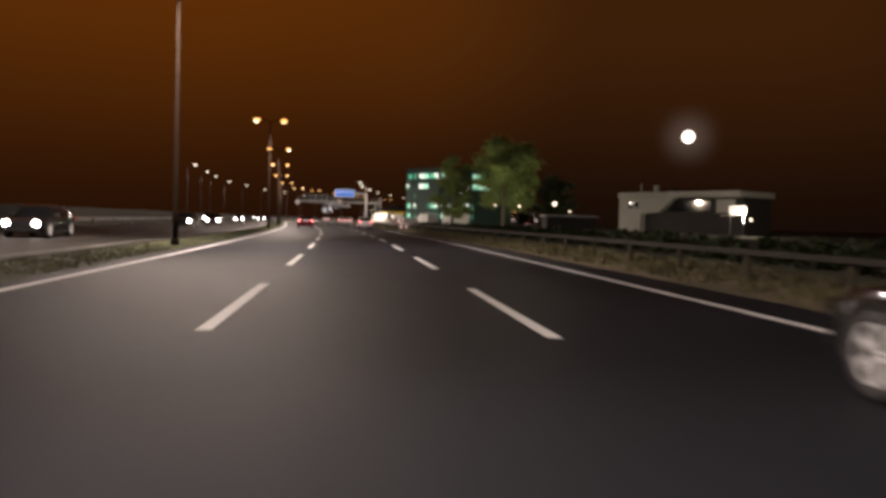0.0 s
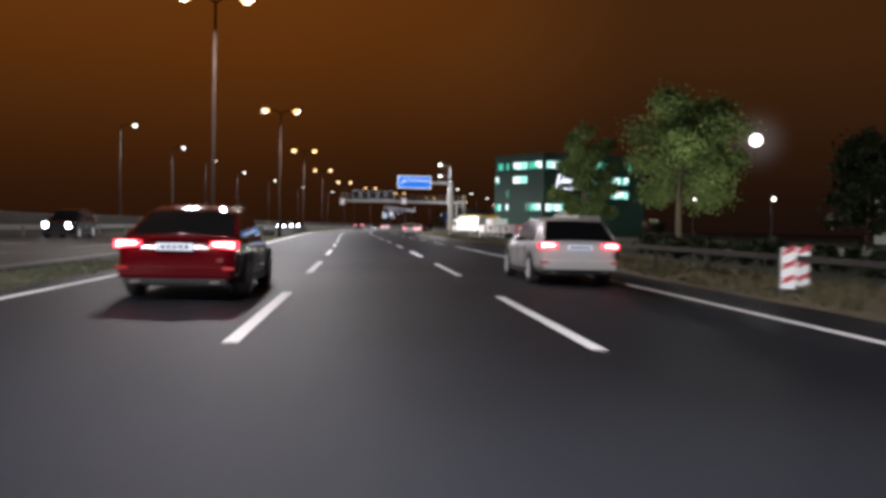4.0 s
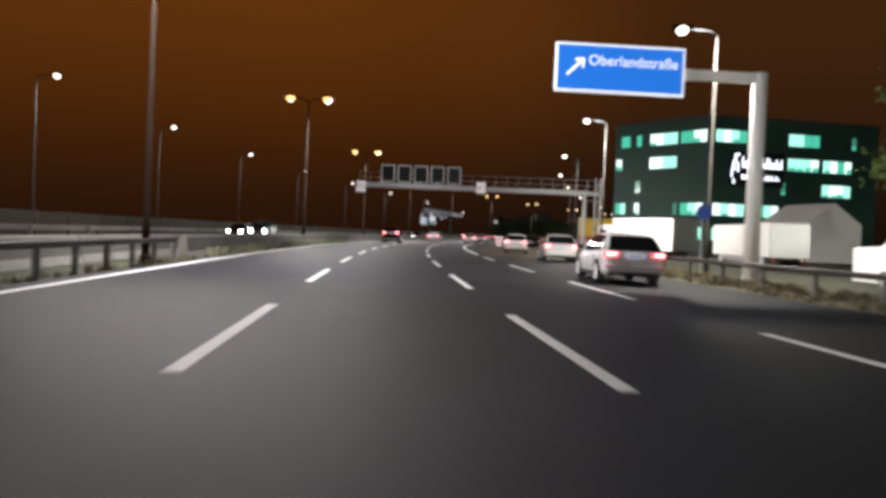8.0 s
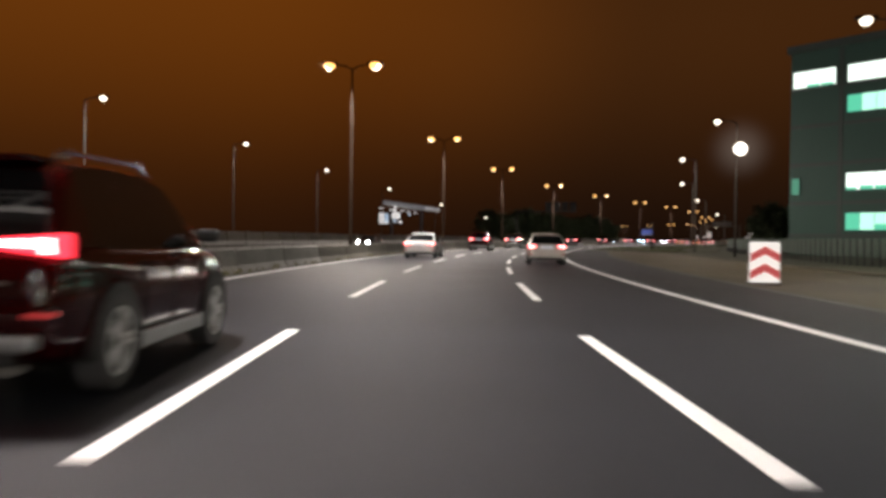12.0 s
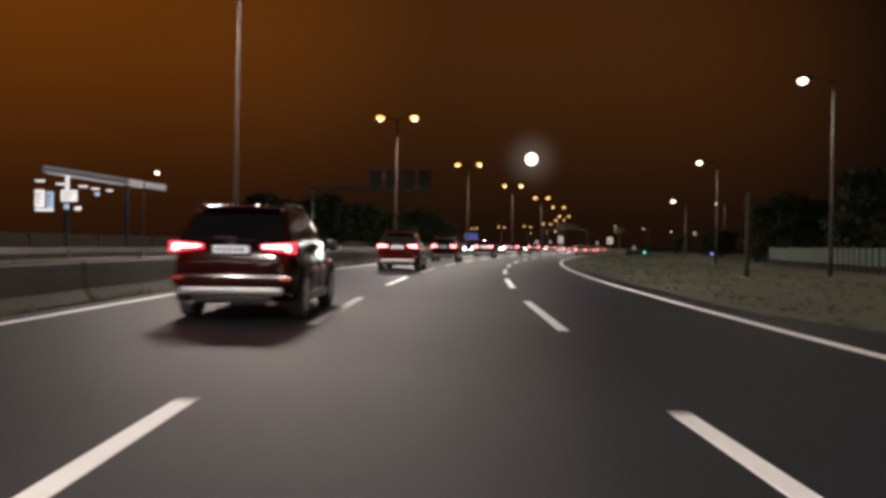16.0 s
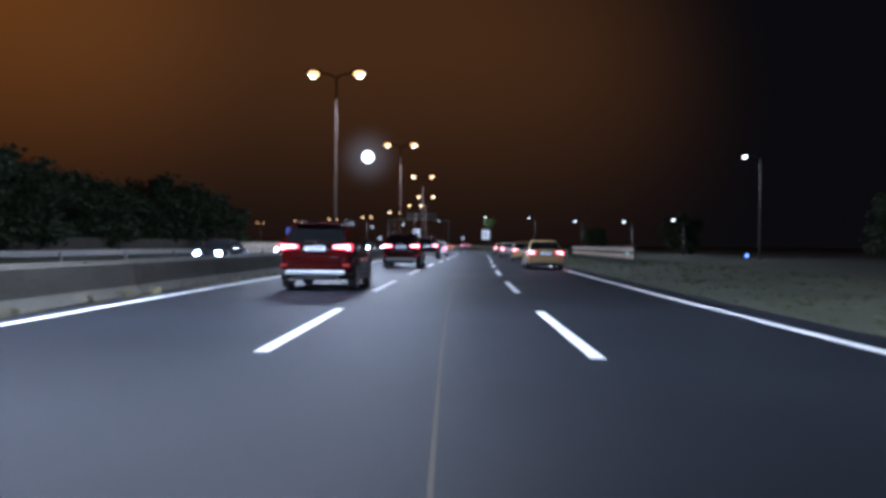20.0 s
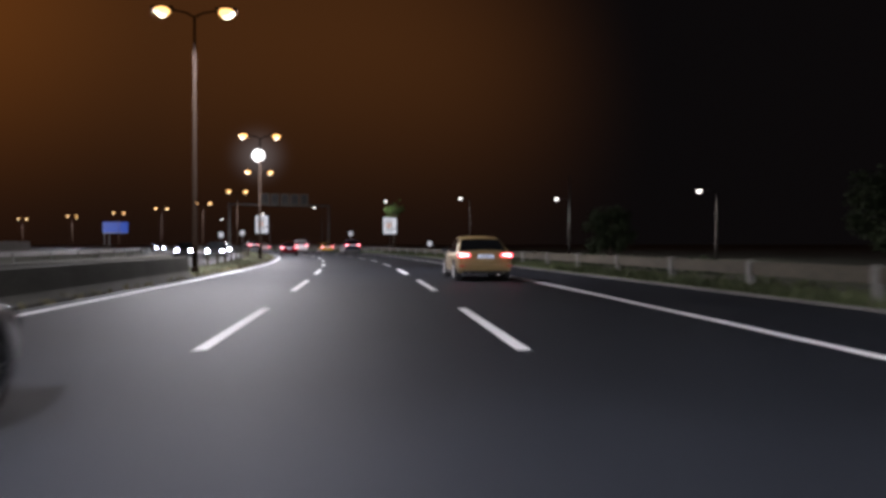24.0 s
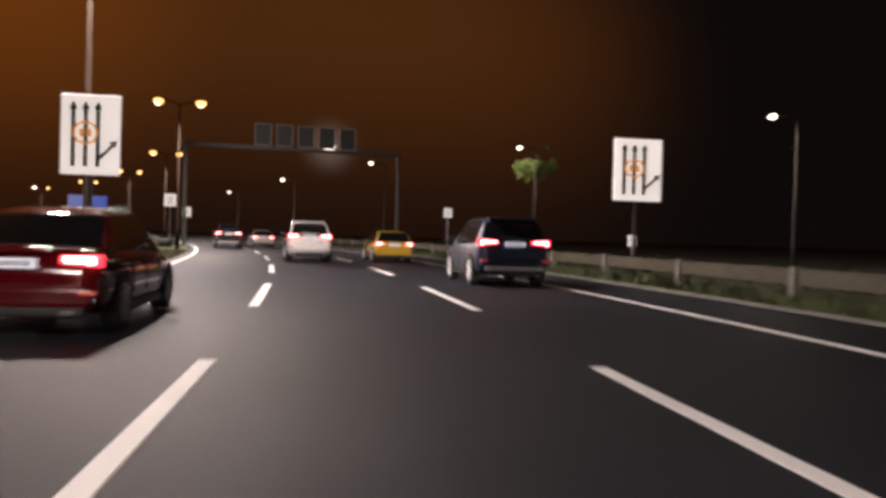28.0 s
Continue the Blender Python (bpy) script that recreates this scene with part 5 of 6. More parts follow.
def loft(rows):
    """rows: lists of points of equal length."""
    bm = bmesh.new()
    grid = [[bm.verts.new(p) for p in r] for r in rows]
    for a, b in zip(grid, grid[1:]):
        for i in range(len(a) - 1):
            bm.faces.new((a[i], a[i + 1], b[i + 1], b[i]))
    return bm, grid


def cabin_ring(spec, f):
    W2 = spec["W"] / 2
    zr, zt = curve(spec["roof"], f), curve(spec["top"], f)
    full = max(z for _, z in spec["roof"])
    k = max(0.0, min(1.0, (zr - zt) / (full - 0.98 * zt)))
    wb = W2 * 0.915
    wr = W2 * (0.90 - 0.20 * k)
    zc = zr - 0.05 * k
    return [(wb, zt - .06), (wb + (wr - wb) * .33, zt + (zc - zt) * .33), (wb + (wr - wb) * .66, zt + (zc - zt) * .66), (wr, zc), (wr * .93, zr - .012 * k), (wr * .55, zr + .008 * k), (0, zr + .018 * k)]


PAINTS = {}


def paint(name, colour, metal=0.3):
    if name not in PAINTS:
        PAINTS[name] = mat(name, colour, rough=0.30 if metal > 0.15 else 0.10, metal=metal, var=0.0, coat=0.3 if metal > 0.15 else 0.0, spec=0.45)
    return PAINTS[name]


WHEELS = {}


def wheel_meshes(r):
    if r not in WHEELS:
        w = 0.115
        t = lathe([(-w * .85, r * .62), (-w, r * .74), (-w, r * .93), (-w * .8, r * .99), (w * .8, r * .99), (w, r * .93), (w, r * .74), (w * .85, r * .62)], 28)
        tm = bpy.data.meshes.new("tyre")
        t.to_mesh(tm)
        t.free()
        tm.materials.append(M_RUBBER)
        tm.polygons.foreach_set("use_smooth", [True] * len(tm.polygons))
        b = bmesh.new()
        for k in range(5):
            a = 2 * math.pi * k / 5
            for da in (-0.13, 0.13):
                p0 = Vector((w * .82, math.cos(a + da * 2.2) * r * .12, math.sin(a + da * 2.2) * r * .12))
                p1 = Vector((w * .92, math.cos(a + da) * r * .64, math.sin(a + da) * r * .64))
                b_tube(b, [p0, p1], [r * .075, r * .06], 5)
        for x0, x1, r0, r1 in ((w * .70, w * .98, .68, .62), (w * .70, w * .95, .17, .13)):
            rr = [[b.verts.new((x, math.cos(2 * math.pi * k / 24) * rad * r, math.sin(2 * math.pi * k / 24) * rad * r)) for k in range(24)] for x, rad in ((x0, r0), (x1, r0), (x1, r1), (x0, r1))]
            for u, v_ in zip(rr, rr[1:] + rr[:1]):
                for k in range(24):
                    b.faces.new((u[k], u[(k + 1) % 24], v_[(k + 1) % 24], v_[k]))
        rm = bpy.data.meshes.new("rim")
        b.to_mesh(rm)
        b.free()
        rm.materials.append(M_ALLOY)
        WHEELS[r] = (tm, rm)
    return WHEELS[r]


def car(name, spec, body_mat, m, label, category="car", tail=True, lamps=None, rails=False, group="", trim=M_DARK, plate=True):
    ob = thing(name, m, label, category, group)
    L, W2, r = spec["L"], spec["W"] / 2, spec["r"]
    fs = [0, .006, .015, .03, .06, .1, .15, .2, .27, .35, .45, .55, .65, .7, .75, .8, .86, .92, .955, .975, .99, 1]
    rows = []
    for f in fs:
        pts = ring_points(spec, f)
        full = [(-x, L * f, z) for x, z in pts[::-1]] + [(x, L * f, z) for x, z in pts[1:]]
        rows.append(full)
    bm, grid = loft(rows)
    bm.faces.new(grid[0])
    bm.faces.new(grid[-1][::-1])
    bmesh.ops.recalc_face_normals(bm, faces=bm.faces)
    body = part("body", bm, body_mat, ob, smooth=True)
    # cabin: one grid, split into painted shell and panes
    cf = [a for a, _ in spec["roof"]]
    dense = sorted(set([cf[0] + (cf[-1] - cf[0]) * i / 26 for i in range(27)] + [spec["f_rear"], spec["f_front"], spec["f_c"]]))
    crow = []
    for f in dense:
        pts = cabin_ring(spec, f)
        crow.append([(-x, L * f, z) for x, z in pts] + [(x, L * f, z) for x, z in pts[:-1][::-1]])
    groups = {"roof": [], "rear_window": [], "windscreen": [], "side_l": [], "side_r": []}
    n = len(crow[0])
    for i in range(len(dense) - 1):
        f = 0.5 * (dense[i] + dense[i + 1])
        for j in range(n - 1):
            side = j < 3 or j >= n - 4
            if side:
                zr = curve(spec["roof"], f) - curve(spec["top"], f)
                if f < spec["f_c"] or zr < 0.10 or f > spec["f_front"] + 0.115:
                    g = "roof"
                else:
                    g = "side_l" if j < 3 else "side_r"
            elif f < spec["f_rear"]:
                g = "rear_window" if 4 <= j <= n - 6 else "roof"
            elif f > spec["f_front"]:
                g = "windscreen" if 4 <= j <= n - 6 else "roof"
            else:
                g = "roof"
            groups[g].append((i, j))
    for g, cells in groups.items():
        if not cells:
            continue
        b2 = bmesh.new()
        used = {}

        def vert(i, j):
            if (i, j) not in used:
                used[(i, j)] = b2.verts.new(crow[i][j])
            return used[(i, j)]

        for i, j in cells:
            b2.faces.new((vert(i, j), vert(i, j + 1), vert(i + 1, j + 1), vert(i + 1, j)))
        bmesh.ops.recalc_face_normals(b2, faces=b2.faces)
        nm = {"side_l": "side_window", "side_r": "side_window"}.get(g, g)
        part(nm, b2, body_mat if g == "roof" else M_GLASS, ob, "" if g == "roof" else "dark tinted pane", smooth=True)
    # wheels with arches
    tm, rm = wheel_meshes(r)
    for y in (L * spec["rear"], L * (spec["rear"] + spec["base"])):
        for d in (-1, 1):
            wh = part("wheel", tm, None, ob, "black tyre", m=pose(d * (W2 - 0.105), y, r, 0, 0, 0 if d > 0 else 180))
            part("rim", rm, None, wh, "silver alloy rim")
            b2 = bmesh.new()
            arc = [radians(-14 + 208 * k / 16) for k in range(17)]
            outer = [b2.verts.new((d * (W2 + 0.006), y + math.cos(a) * r * 1.17, r + math.sin(a) * r * 1.17)) for a in arc]
            inner = [b2.verts.new((d * (W2 + 0.006), y + math.cos(a) * r * 0.4, r + math.sin(a) * r * 0.4)) for a in arc]
            back = [b2.verts.new((d * (W2 - 0.22), y + math.cos(a) * r * 1.15, r + math.sin(a) * r * 1.15)) for a in arc]
            for k in range(16):
                b2.faces.new((outer[k], outer[k + 1], inner[k + 1], inner[k]))
                b2.faces.new((outer[k], outer[k + 1], back[k + 1], back[k]))
            part("wheel_arch", b2, M_BLACK, body)
    zt = curve(spec["top"], .03)
    suv = spec is SUV
    # rear
    zl = zt - (0.02 if suv else 0.11)
    for d in (-1, 1):
        x0, x1 = (W2 * (.46 if suv else .54), W2 * .965)
        tall, low_ = (0.085, 0.035) if suv else (0.065, 0.045)

        def wedge(xa, xb, ya, yb, ha, hb, drop, bev):
            """A lamp that is taller at its outer end xb than at its inner end xa."""
            bw = box(min(d * xa, d * xb), max(d * xa, d * xb), ya, yb, -1.0, 1.0)
            for v_ in bw.verts:
                k_ = (abs(v_.co.x) - xa) / (xb - xa)
                v_.co.z = zl + (ha + (hb - ha) * k_) * v_.co.z - drop * k_
                v_.co.y += 0.05 * k_ * k_
            bmesh.ops.bevel(bw, geom=list(bw.edges), offset=bev, segments=2, affect="EDGES", profile=0.6)
            return bw

        t = part("tail_light", wedge(x0, x1, -0.04, 0.14, low_, tall, 0.015, 0.012), E_TAIL if tail else M_RED, ob, "glowing red tail light" if tail else "red tail light")
        if tail:
            if suv:
                part("light_bar", wedge(x0 + 0.03, x1 - 0.06, -0.055, -0.035, low_ * 0.5, tall * 0.42, 0.0, 0.004), E_TAIL_HOT, t, "white-hot light bar")
            else:
                for dz in (-0.026, 0.0, 0.026):
                    bar = wedge(x0 + 0.03 + abs(dz), x1 - 0.05, -0.055, -0.035, 0.006, 0.009, 0.0, 0.002)
                    for v_ in bar.verts:
                        v_.co.z += dz
                    part("light_bar", bar, E_TAIL_HOT, t, "thin glowing light bar")
            part("light_hook", box(min(d * (x1 - 0.12), d * (x1 - 0.05)), max(d * (x1 - 0.12), d * (x1 - 0.05)), -0.012, 0.0, zl - tall * 0.8, zl - tall * 0.4), E_TAIL_HOT, t, "short glowing hook")
        rf = 0.58 if suv else 0.42
        part("reflector", box(min(d * W2 * .74, d * W2 * .92), max(d * W2 * .74, d * W2 * .92), -0.06, 0.06, rf + 0.06, rf + 0.10, 0.01), E_REFLECT if tail else M_RED, ob)
        part("wing_mirror", box(min(d * (W2 * .96), d * (W2 + .17)), max(d * (W2 * .96), d * (W2 + .17)), L * .655, L * .655 + .12, zt - .02, zt + .11, 0.04), M_DARK, ob)
        for f in (0.34, 0.53):
            part("door_handle", box(min(d * (W2 * .985), d * (W2 + .018)), max(d * (W2 * .985), d * (W2 + .018)), L * f, L * f + .19, zt - .20, zt - .165, 0.01), body_mat, ob)
        for f in (0.315, 0.485, 0.665):
            part("door_seam", box(min(d * (W2 - .012), d * (W2 + .003)), max(d * (W2 - .012), d * (W2 + .003)), L * f, L * f + .008, .42, zt - .16), M_BLACK, ob)
        part("sill", box(min(d * (W2 * .90), d * (W2 + .004)), max(d * (W2 * .90), d * (W2 + .004)), L * .30, L * .68, .20 if not suv else .26, .32 if not suv else .40, 0.02), trim, ob)
        if rails:
            part("roof_rail", tube([(d * W2 * .66, L * .12, 1.72), (d * W2 * .67, L * .16, 1.80), (d * W2 * .67, L * .46, 1.82), (d * W2 * .66, L * .52, 1.74)], 0.022, 8), M_CHROME, ob)
    if suv:
        part("rear_bumper", box(-W2 * .90, W2 * .90, -0.05, 0.2, .54, .72, 0.05), body_mat, ob)
        part("bumper_trim", box(-W2 * .80, W2 * .80, -0.065, 0.2, .41, .53, 0.04), M_STEEL, ob, "silver lower bumper trim")
        part("lower_skirt", box(-W2 * .62, W2 * .62, -0.02, 0.22, .29, .41, 0.03), M_DARK, ob)
        part("rear_wiper", box(-.30, .05, L * .02, L * .02 + .02, zt + .10, zt + .125), M_DARK, ob, m=pose(0, 0, 0))
        gate = part("tailgate_panel", box(-W2 * .72, W2 * .72, -0.012, 0.03, .76, zt - .24, 0.02), body_mat, ob)
        part("badge", lathe([(-0.012, 0.055), (0.0, 0.05)], 16), M_CHROME, gate, m=pose(0, -0.02, zl + .06, 0, 0, 90))
        part("model_mark", box(W2 * .40, W2 * .60, -0.02, -0.012, zl - .28, zl - .25), M_CHROME, gate)
        part("roof_spoiler", box(-W2 * .62, W2 * .62, L * .045, L * .13, 1.70, 1.745, 0.015), body_mat, ob)
    else:
        part("rear_bumper", box(-W2 * .88, W2 * .88, -0.055, 0.2, .34, .56, 0.05), body_mat, ob)
        part("lower_skirt", box(-W2 * .80, W2 * .80, -0.03, 0.22, .24, .36, 0.03), M_DARK, ob)
    if plate:
        p = part("number_plate", box(-.26, .26, -0.065, -0.03, zl - .10 if suv else zl - .1, zl + .01 if suv else zl + .01, 0.006), E_PLATE if tail else M_WHITE, ob, "white plate with plain bars")
        for k in range(5):
            part("plate_bar", box(-.20 + k * .085, -.15 + k * .085, -0.069, -0.064, zl - .075, zl - .015), M_BACK, p)
    part("boot_strip", box(-W2 * .42, W2 * .42, -0.04, 0.0, zl + .075, zl + .105, 0.008), body_mat, ob)
    for d in (-1, 1):
        part("exhaust", box(d * W2 * .62 - .07, d * W2 * .62 + .07, -0.065, 0.1, .265, .315, 0.015), M_RAIL_OLD, ob)
    # front
    zh = curve(spec["top"], .975) - 0.02
    for d in (-1, 1):
        part("headlight", box(min(d * W2 * .45, d * W2 * .80), max(d * W2 * .45, d * W2 * .80), L * .955, L * .992, zh - .10, zh + .03, 0.03), M_GLASS if not lamps else M_CHROME, ob)
        if lamps:
            # headlamp lens enlarged to stand in for its glare
            bmx = bmesh.new()
            bmesh.ops.create_icosphere(bmx, subdivisions=2, radius=0.16)
            for v_ in bmx.verts:
                v_.co.y *= 0.5
            part("lamp_lens", bmx, lamps, ob, "bright headlamp", m=pose(d * W2 * .66, L * .985, zh - .03), smooth=True)
    part("grille", box(-W2 * .40, W2 * .40, L * .985, L * 1.004, .38, zh - .04, 0.02), M_BLACK, ob)
    part("front_bumper", box(-W2 * .74, W2 * .74, L * .96, L * 1.008, .26, .40, 0.04), trim, ob)
    return ob


P_SILVER = paint("silver_paint", (0.50, 0.49, 0.46), 0.55)
P_WHITE = paint("white_paint", (0.72, 0.72, 0.72), 0.0)
P_RED = paint("dark_red_paint", (0.034, 0.0018, 0.0016), 0.0)
P_IVORY = paint("light_ivory_paint", (0.44, 0.32, 0.14), 0.2)
P_BLACK = paint("black_paint", (0.015, 0.015, 0.017), 0.0)
P_BLUE = paint("dark_blue_paint", (0.02, 0.03, 0.06), 0.35)
P_GREY = paint("grey_paint", (0.16, 0.165, 0.17), 0.5)
P_MAROON = paint("maroon_paint", (0.10, 0.003, 0.006), 0.1)

car("car", SEDAN, P_BLACK, stand(-4.9, -4.3, 0), "dark saloon car in the slow lane, seen from its rear wheel", tail=True)
# one moving SUV, repeated at several places along the fast lane
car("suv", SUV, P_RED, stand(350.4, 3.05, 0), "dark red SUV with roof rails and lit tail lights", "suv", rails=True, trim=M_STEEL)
# the white estates from 95 to 226 are one moving car, repeated
car("car", WAGON, P_WHITE, stand(206.4, -8.7, 0, -5), "white estate car with lit tail lights on the exit lane", "car")
car("car", SEDAN, P_BLACK, stand(246.2, -11.6, 0, -8), "dark saloon on the exit ramp", "car", tail=False)
car("car", WAGON, P_WHITE, stand(95.0, -4.0, 0), "white estate car with lit tail lights in the slow lane", "car")
car("car", WAGON, P_SILVER, stand(288.0, -3.6, 0), "silver hatchback with lit tail lights in the slow lane", "car")
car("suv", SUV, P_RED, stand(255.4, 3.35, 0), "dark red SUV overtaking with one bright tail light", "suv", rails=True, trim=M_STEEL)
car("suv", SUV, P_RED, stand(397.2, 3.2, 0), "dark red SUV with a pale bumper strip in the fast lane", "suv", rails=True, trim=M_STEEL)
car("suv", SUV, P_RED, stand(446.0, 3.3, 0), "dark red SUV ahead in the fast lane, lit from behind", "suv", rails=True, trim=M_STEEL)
# a further copy of that SUV, in black
car("suv", SUV, P_BLACK, stand(494.0, 3.5, 0), "black SUV with red tail lights in the fast lane", "suv")
# the ivory saloons are one moving car too, repeated
car("car", SEDAN, P_IVORY, stand(486.8, -4.3, 0), "light ivory saloon with a bright boot in the slow lane", "car")
car("car", SEDAN, P_IVORY, stand(535.2, -3.95, 0), "light ivory saloon with a glowing tail light in the slow lane", "car")
car("car", SEDAN, P_MAROON, stand(597.9, 4.05, 0), "dark red saloon with bright tail lights in the fast lane", "car", trim=M_DARK)
car("suv", SUV, P_BLUE, stand(608.6, -4.2, 0), "dark SUV with lit tail lights in the slow lane", "suv")
car("suv", SUV, P_WHITE, stand(624.0, 0.2, 0), "pale SUV with lit tail lights in the middle lane", "suv", rails=True)
car("car", WAGON, paint("yellow_paint", (0.55, 0.36, 0.05), 0.1), stand(625.5, -3.7, 0), "yellow estate car with lit tail lights in the slow lane", "car")
car("suv", SUV, P_BLACK, stand(652, 3.2, 0), "black SUV with lit tail lights ahead in the fast lane", "suv")
car("car", SEDAN, P_SILVER, stand(660, -0.2, 0), "silver saloon far ahead in the middle lane", "car")

# five stand-ins for cars driving ahead, their tail lights fill the distance
car("car", SEDAN, P_MAROON, stand(90.5, 3.3, 0), "red saloon with bright tail lights in the fast lane", "car")
car("car", SEDAN, P_WHITE, stand(297.0, 3.4, 0), "white saloon with lit tail lights in the fast lane", "car")
car("car", SEDAN, P_GREY, stand(303.0, -3.7, 0), "grey saloon with lit tail lights in the slow lane", "car")
car("car", WAGON, P_WHITE, stand(511.0, 3.4, 0), "white estate car with lit tail lights in the fast lane", "car")
car("car", SEDAN, P_SILVER, stand(505.5, -3.8, 0), "silver saloon with lit tail lights in the slow lane", "car")
# four more copies of the moving SUV, added as a queue
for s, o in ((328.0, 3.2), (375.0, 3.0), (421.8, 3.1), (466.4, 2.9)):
    car("suv", SUV, P_RED, stand(s, o, 0), "the one dark red SUV, repeated further along the fast lane", "suv", rails=True, trim=M_STEEL, group="queue in the fast lane")
car("car", SEDAN, P_IVORY, stand(466.0, -4.3, 0), "light ivory saloon with a pale boot lid in the slow lane", "car")
car("car", WAGON, P_WHITE, stand(186.4, -6.9, 0, -2), "white estate car moving over to the exit lane", "car")
car("car", WAGON, P_WHITE, stand(226.0, -8.5, 0, -8), "white estate car turning on to the exit ramp", "car")

# oncoming traffic, headlights on
# every body painted black, so it stays as dark as an unlit car
COMING = [(31, 14.3, SEDAN, P_BLACK, E_HEAD), (71, 14.3, WAGON, P_BLACK, E_HEAD), (96, 14.3, SEDAN, P_BLACK, E_HEAD), (128, 17.9, SUV, P_BLACK, E_HEAD), (150, 14.3, SEDAN, P_BLACK, E_HEAD),
          (245, 17.9, WAGON, P_BLACK, E_HEAD), (240, 14.3, SUV, P_BLACK, E_HEAD),
          (338, 17.9, WAGON, P_BLACK, E_HEAD), (413, 17.9, SEDAN, P_BLACK, E_HEAD), (471, 14.3, SEDAN, P_BLACK, E_HEAD_B), 
          (488, 10.8, SUV, P_BLACK, E_HEAD_B), (503, 17.9, SEDAN, P_BLACK, E_HEAD), (518, 17.9, SEDAN, P_BLACK, E_HEAD), (533, 14.3, SUV, P_BLACK, E_HEAD), 
          (583, 10.8, SEDAN, P_BLACK, E_HEAD), (592, 14.3, SEDAN, P_BLACK, E_HEAD), (612, 10.8, WAGON, P_BLACK, E_HEAD), (668, 17.0, WAGON, P_BLACK, E_HEAD)]
for s, o, spec, p_, e_ in COMING:
    car("car", spec, p_, stand(s + spec["L"], o, 0, 180), "oncoming car with bright headlights on the far carriageway", "car", tail=False, lamps=e_, group="oncoming cars")


# ---------------------------------------------------------------- parked lorries and vans
def lorry(m, length, height, body_mat, label, cab_mat=None, skirt=None, floor=1.0, cab=True, width=2.5, marks=()):
    ob = thing("lorry", m, label, "lorry", "parked lorries")
    b = part("box_body", box(-width / 2, width / 2, 0, length, floor, height, 0.03), body_mat, ob, "plain box body")
    part("rear_frame", box(-width / 2 - 0.02, width / 2 + 0.02, -0.06, 0.06, floor, height + 0.02, 0.02), M_STEEL, ob)
    part("chassis", box(-0.45, 0.45, 0.3, length + (1.8 if cab else 0.4), 0.55, floor - 0.02, 0.02), M_DARK, ob)
    if skirt:
        part("skirt", box(-width / 2 - 0.01, width / 2 + 0.01, 0.02, length - 0.02, floor, floor + 0.75), skirt, b, "red lower band")
    tm, rm = wheel_meshes(0.48)
    ys = [1.3, 2.5] + ([length + 1.2] if cab else [length - 1.4])
    for y in ys:
        for d in (-1, 1):
            w = part("wheel", tm, None, ob, "black tyre", m=pose(d * (width / 2 - .16), y, 0.48, 0, 0, 0 if d > 0 else 180))
            part("rim", rm, None, w)
    for d in (-1, 1):
        part("side_guard", box(d * (width / 2 - .06) - .02, d * (width / 2 - .06) + .02, 3.2, max(3.6, length - 1.2), .45, .85), M_STEEL, ob)
        part("tail_light", box(d * .95 - .12, d * .95 + .12, -0.09, -0.04, floor - .22, floor - .1, 0.01), M_RED, ob)
    for u0, u1, z0, z1, mm in marks:
        for d in (-1, 1):
            part("side_mark", box(d * (width / 2 + 0.004) - 0.003, d * (width / 2 + 0.004) + 0.003, u0, u1, z0, z1), mm, b, "printed bar")
    if cab:
        bm = bmesh.new()
        pts = [(length + .25, .5), (length + 2.1, .5), (length + 2.15, 1.4), (length + 1.85, 2.55), (length + 1.5, 2.7), (length + .25, 2.75)]
        lo = [bm.verts.new((-width / 2 + .05, y, z)) for y, z in pts]
        hi = [bm.verts.new((width / 2 - .05, y, z)) for y, z in pts]
        for k in range(len(pts)):
            k2 = (k + 1) % len(pts)
            bm.faces.new((lo[k], lo[k2], hi[k2], hi[k]))
        bm.faces.new(lo[::-1])
        bm.faces.new(hi)
        bmesh.ops.recalc_face_normals(bm, faces=bm.faces)
        c = part("cab", bm, cab_mat or body_mat, ob)
        part("windscreen", box(-width / 2 + .2, width / 2 - .2, length + 1.98, length + 2.06, 1.5, 2.35), M_GLASS, c, m=pose(0, 0, 0))
        for d in (-1, 1):
            part("side_window", box(d * (width / 2 - .045) - .006, d * (width / 2 - .045) + .006, length + .8, length + 1.75, 1.5, 2.3), M_GLASS, c)
    return ob


lorry(pose(10.3, 227.4, -0.06, 0, 0, 28), 7.2, 3.25, M_WHITE, "white box lorry parked beside the exit ramp", cab_mat=M_WHITE, floor=0.7)
lorry(pose(8.2, 265.0, -0.06, 0, 0, -104), 8.4, 4.0, M_YELLOW, "yellow tarpaulin trailer with a red lower band", skirt=M_RED, cab=False, floor=1.05,
      marks=((1.8, 2.0, 2.2, 3.2, M_BLACK), (2.4, 3.4, 2.9, 3.1, M_BLACK), (2.4, 3.4, 2.3, 2.5, M_BLACK), (4.0, 4.8, 2.4, 3.1, M_BLACK)))


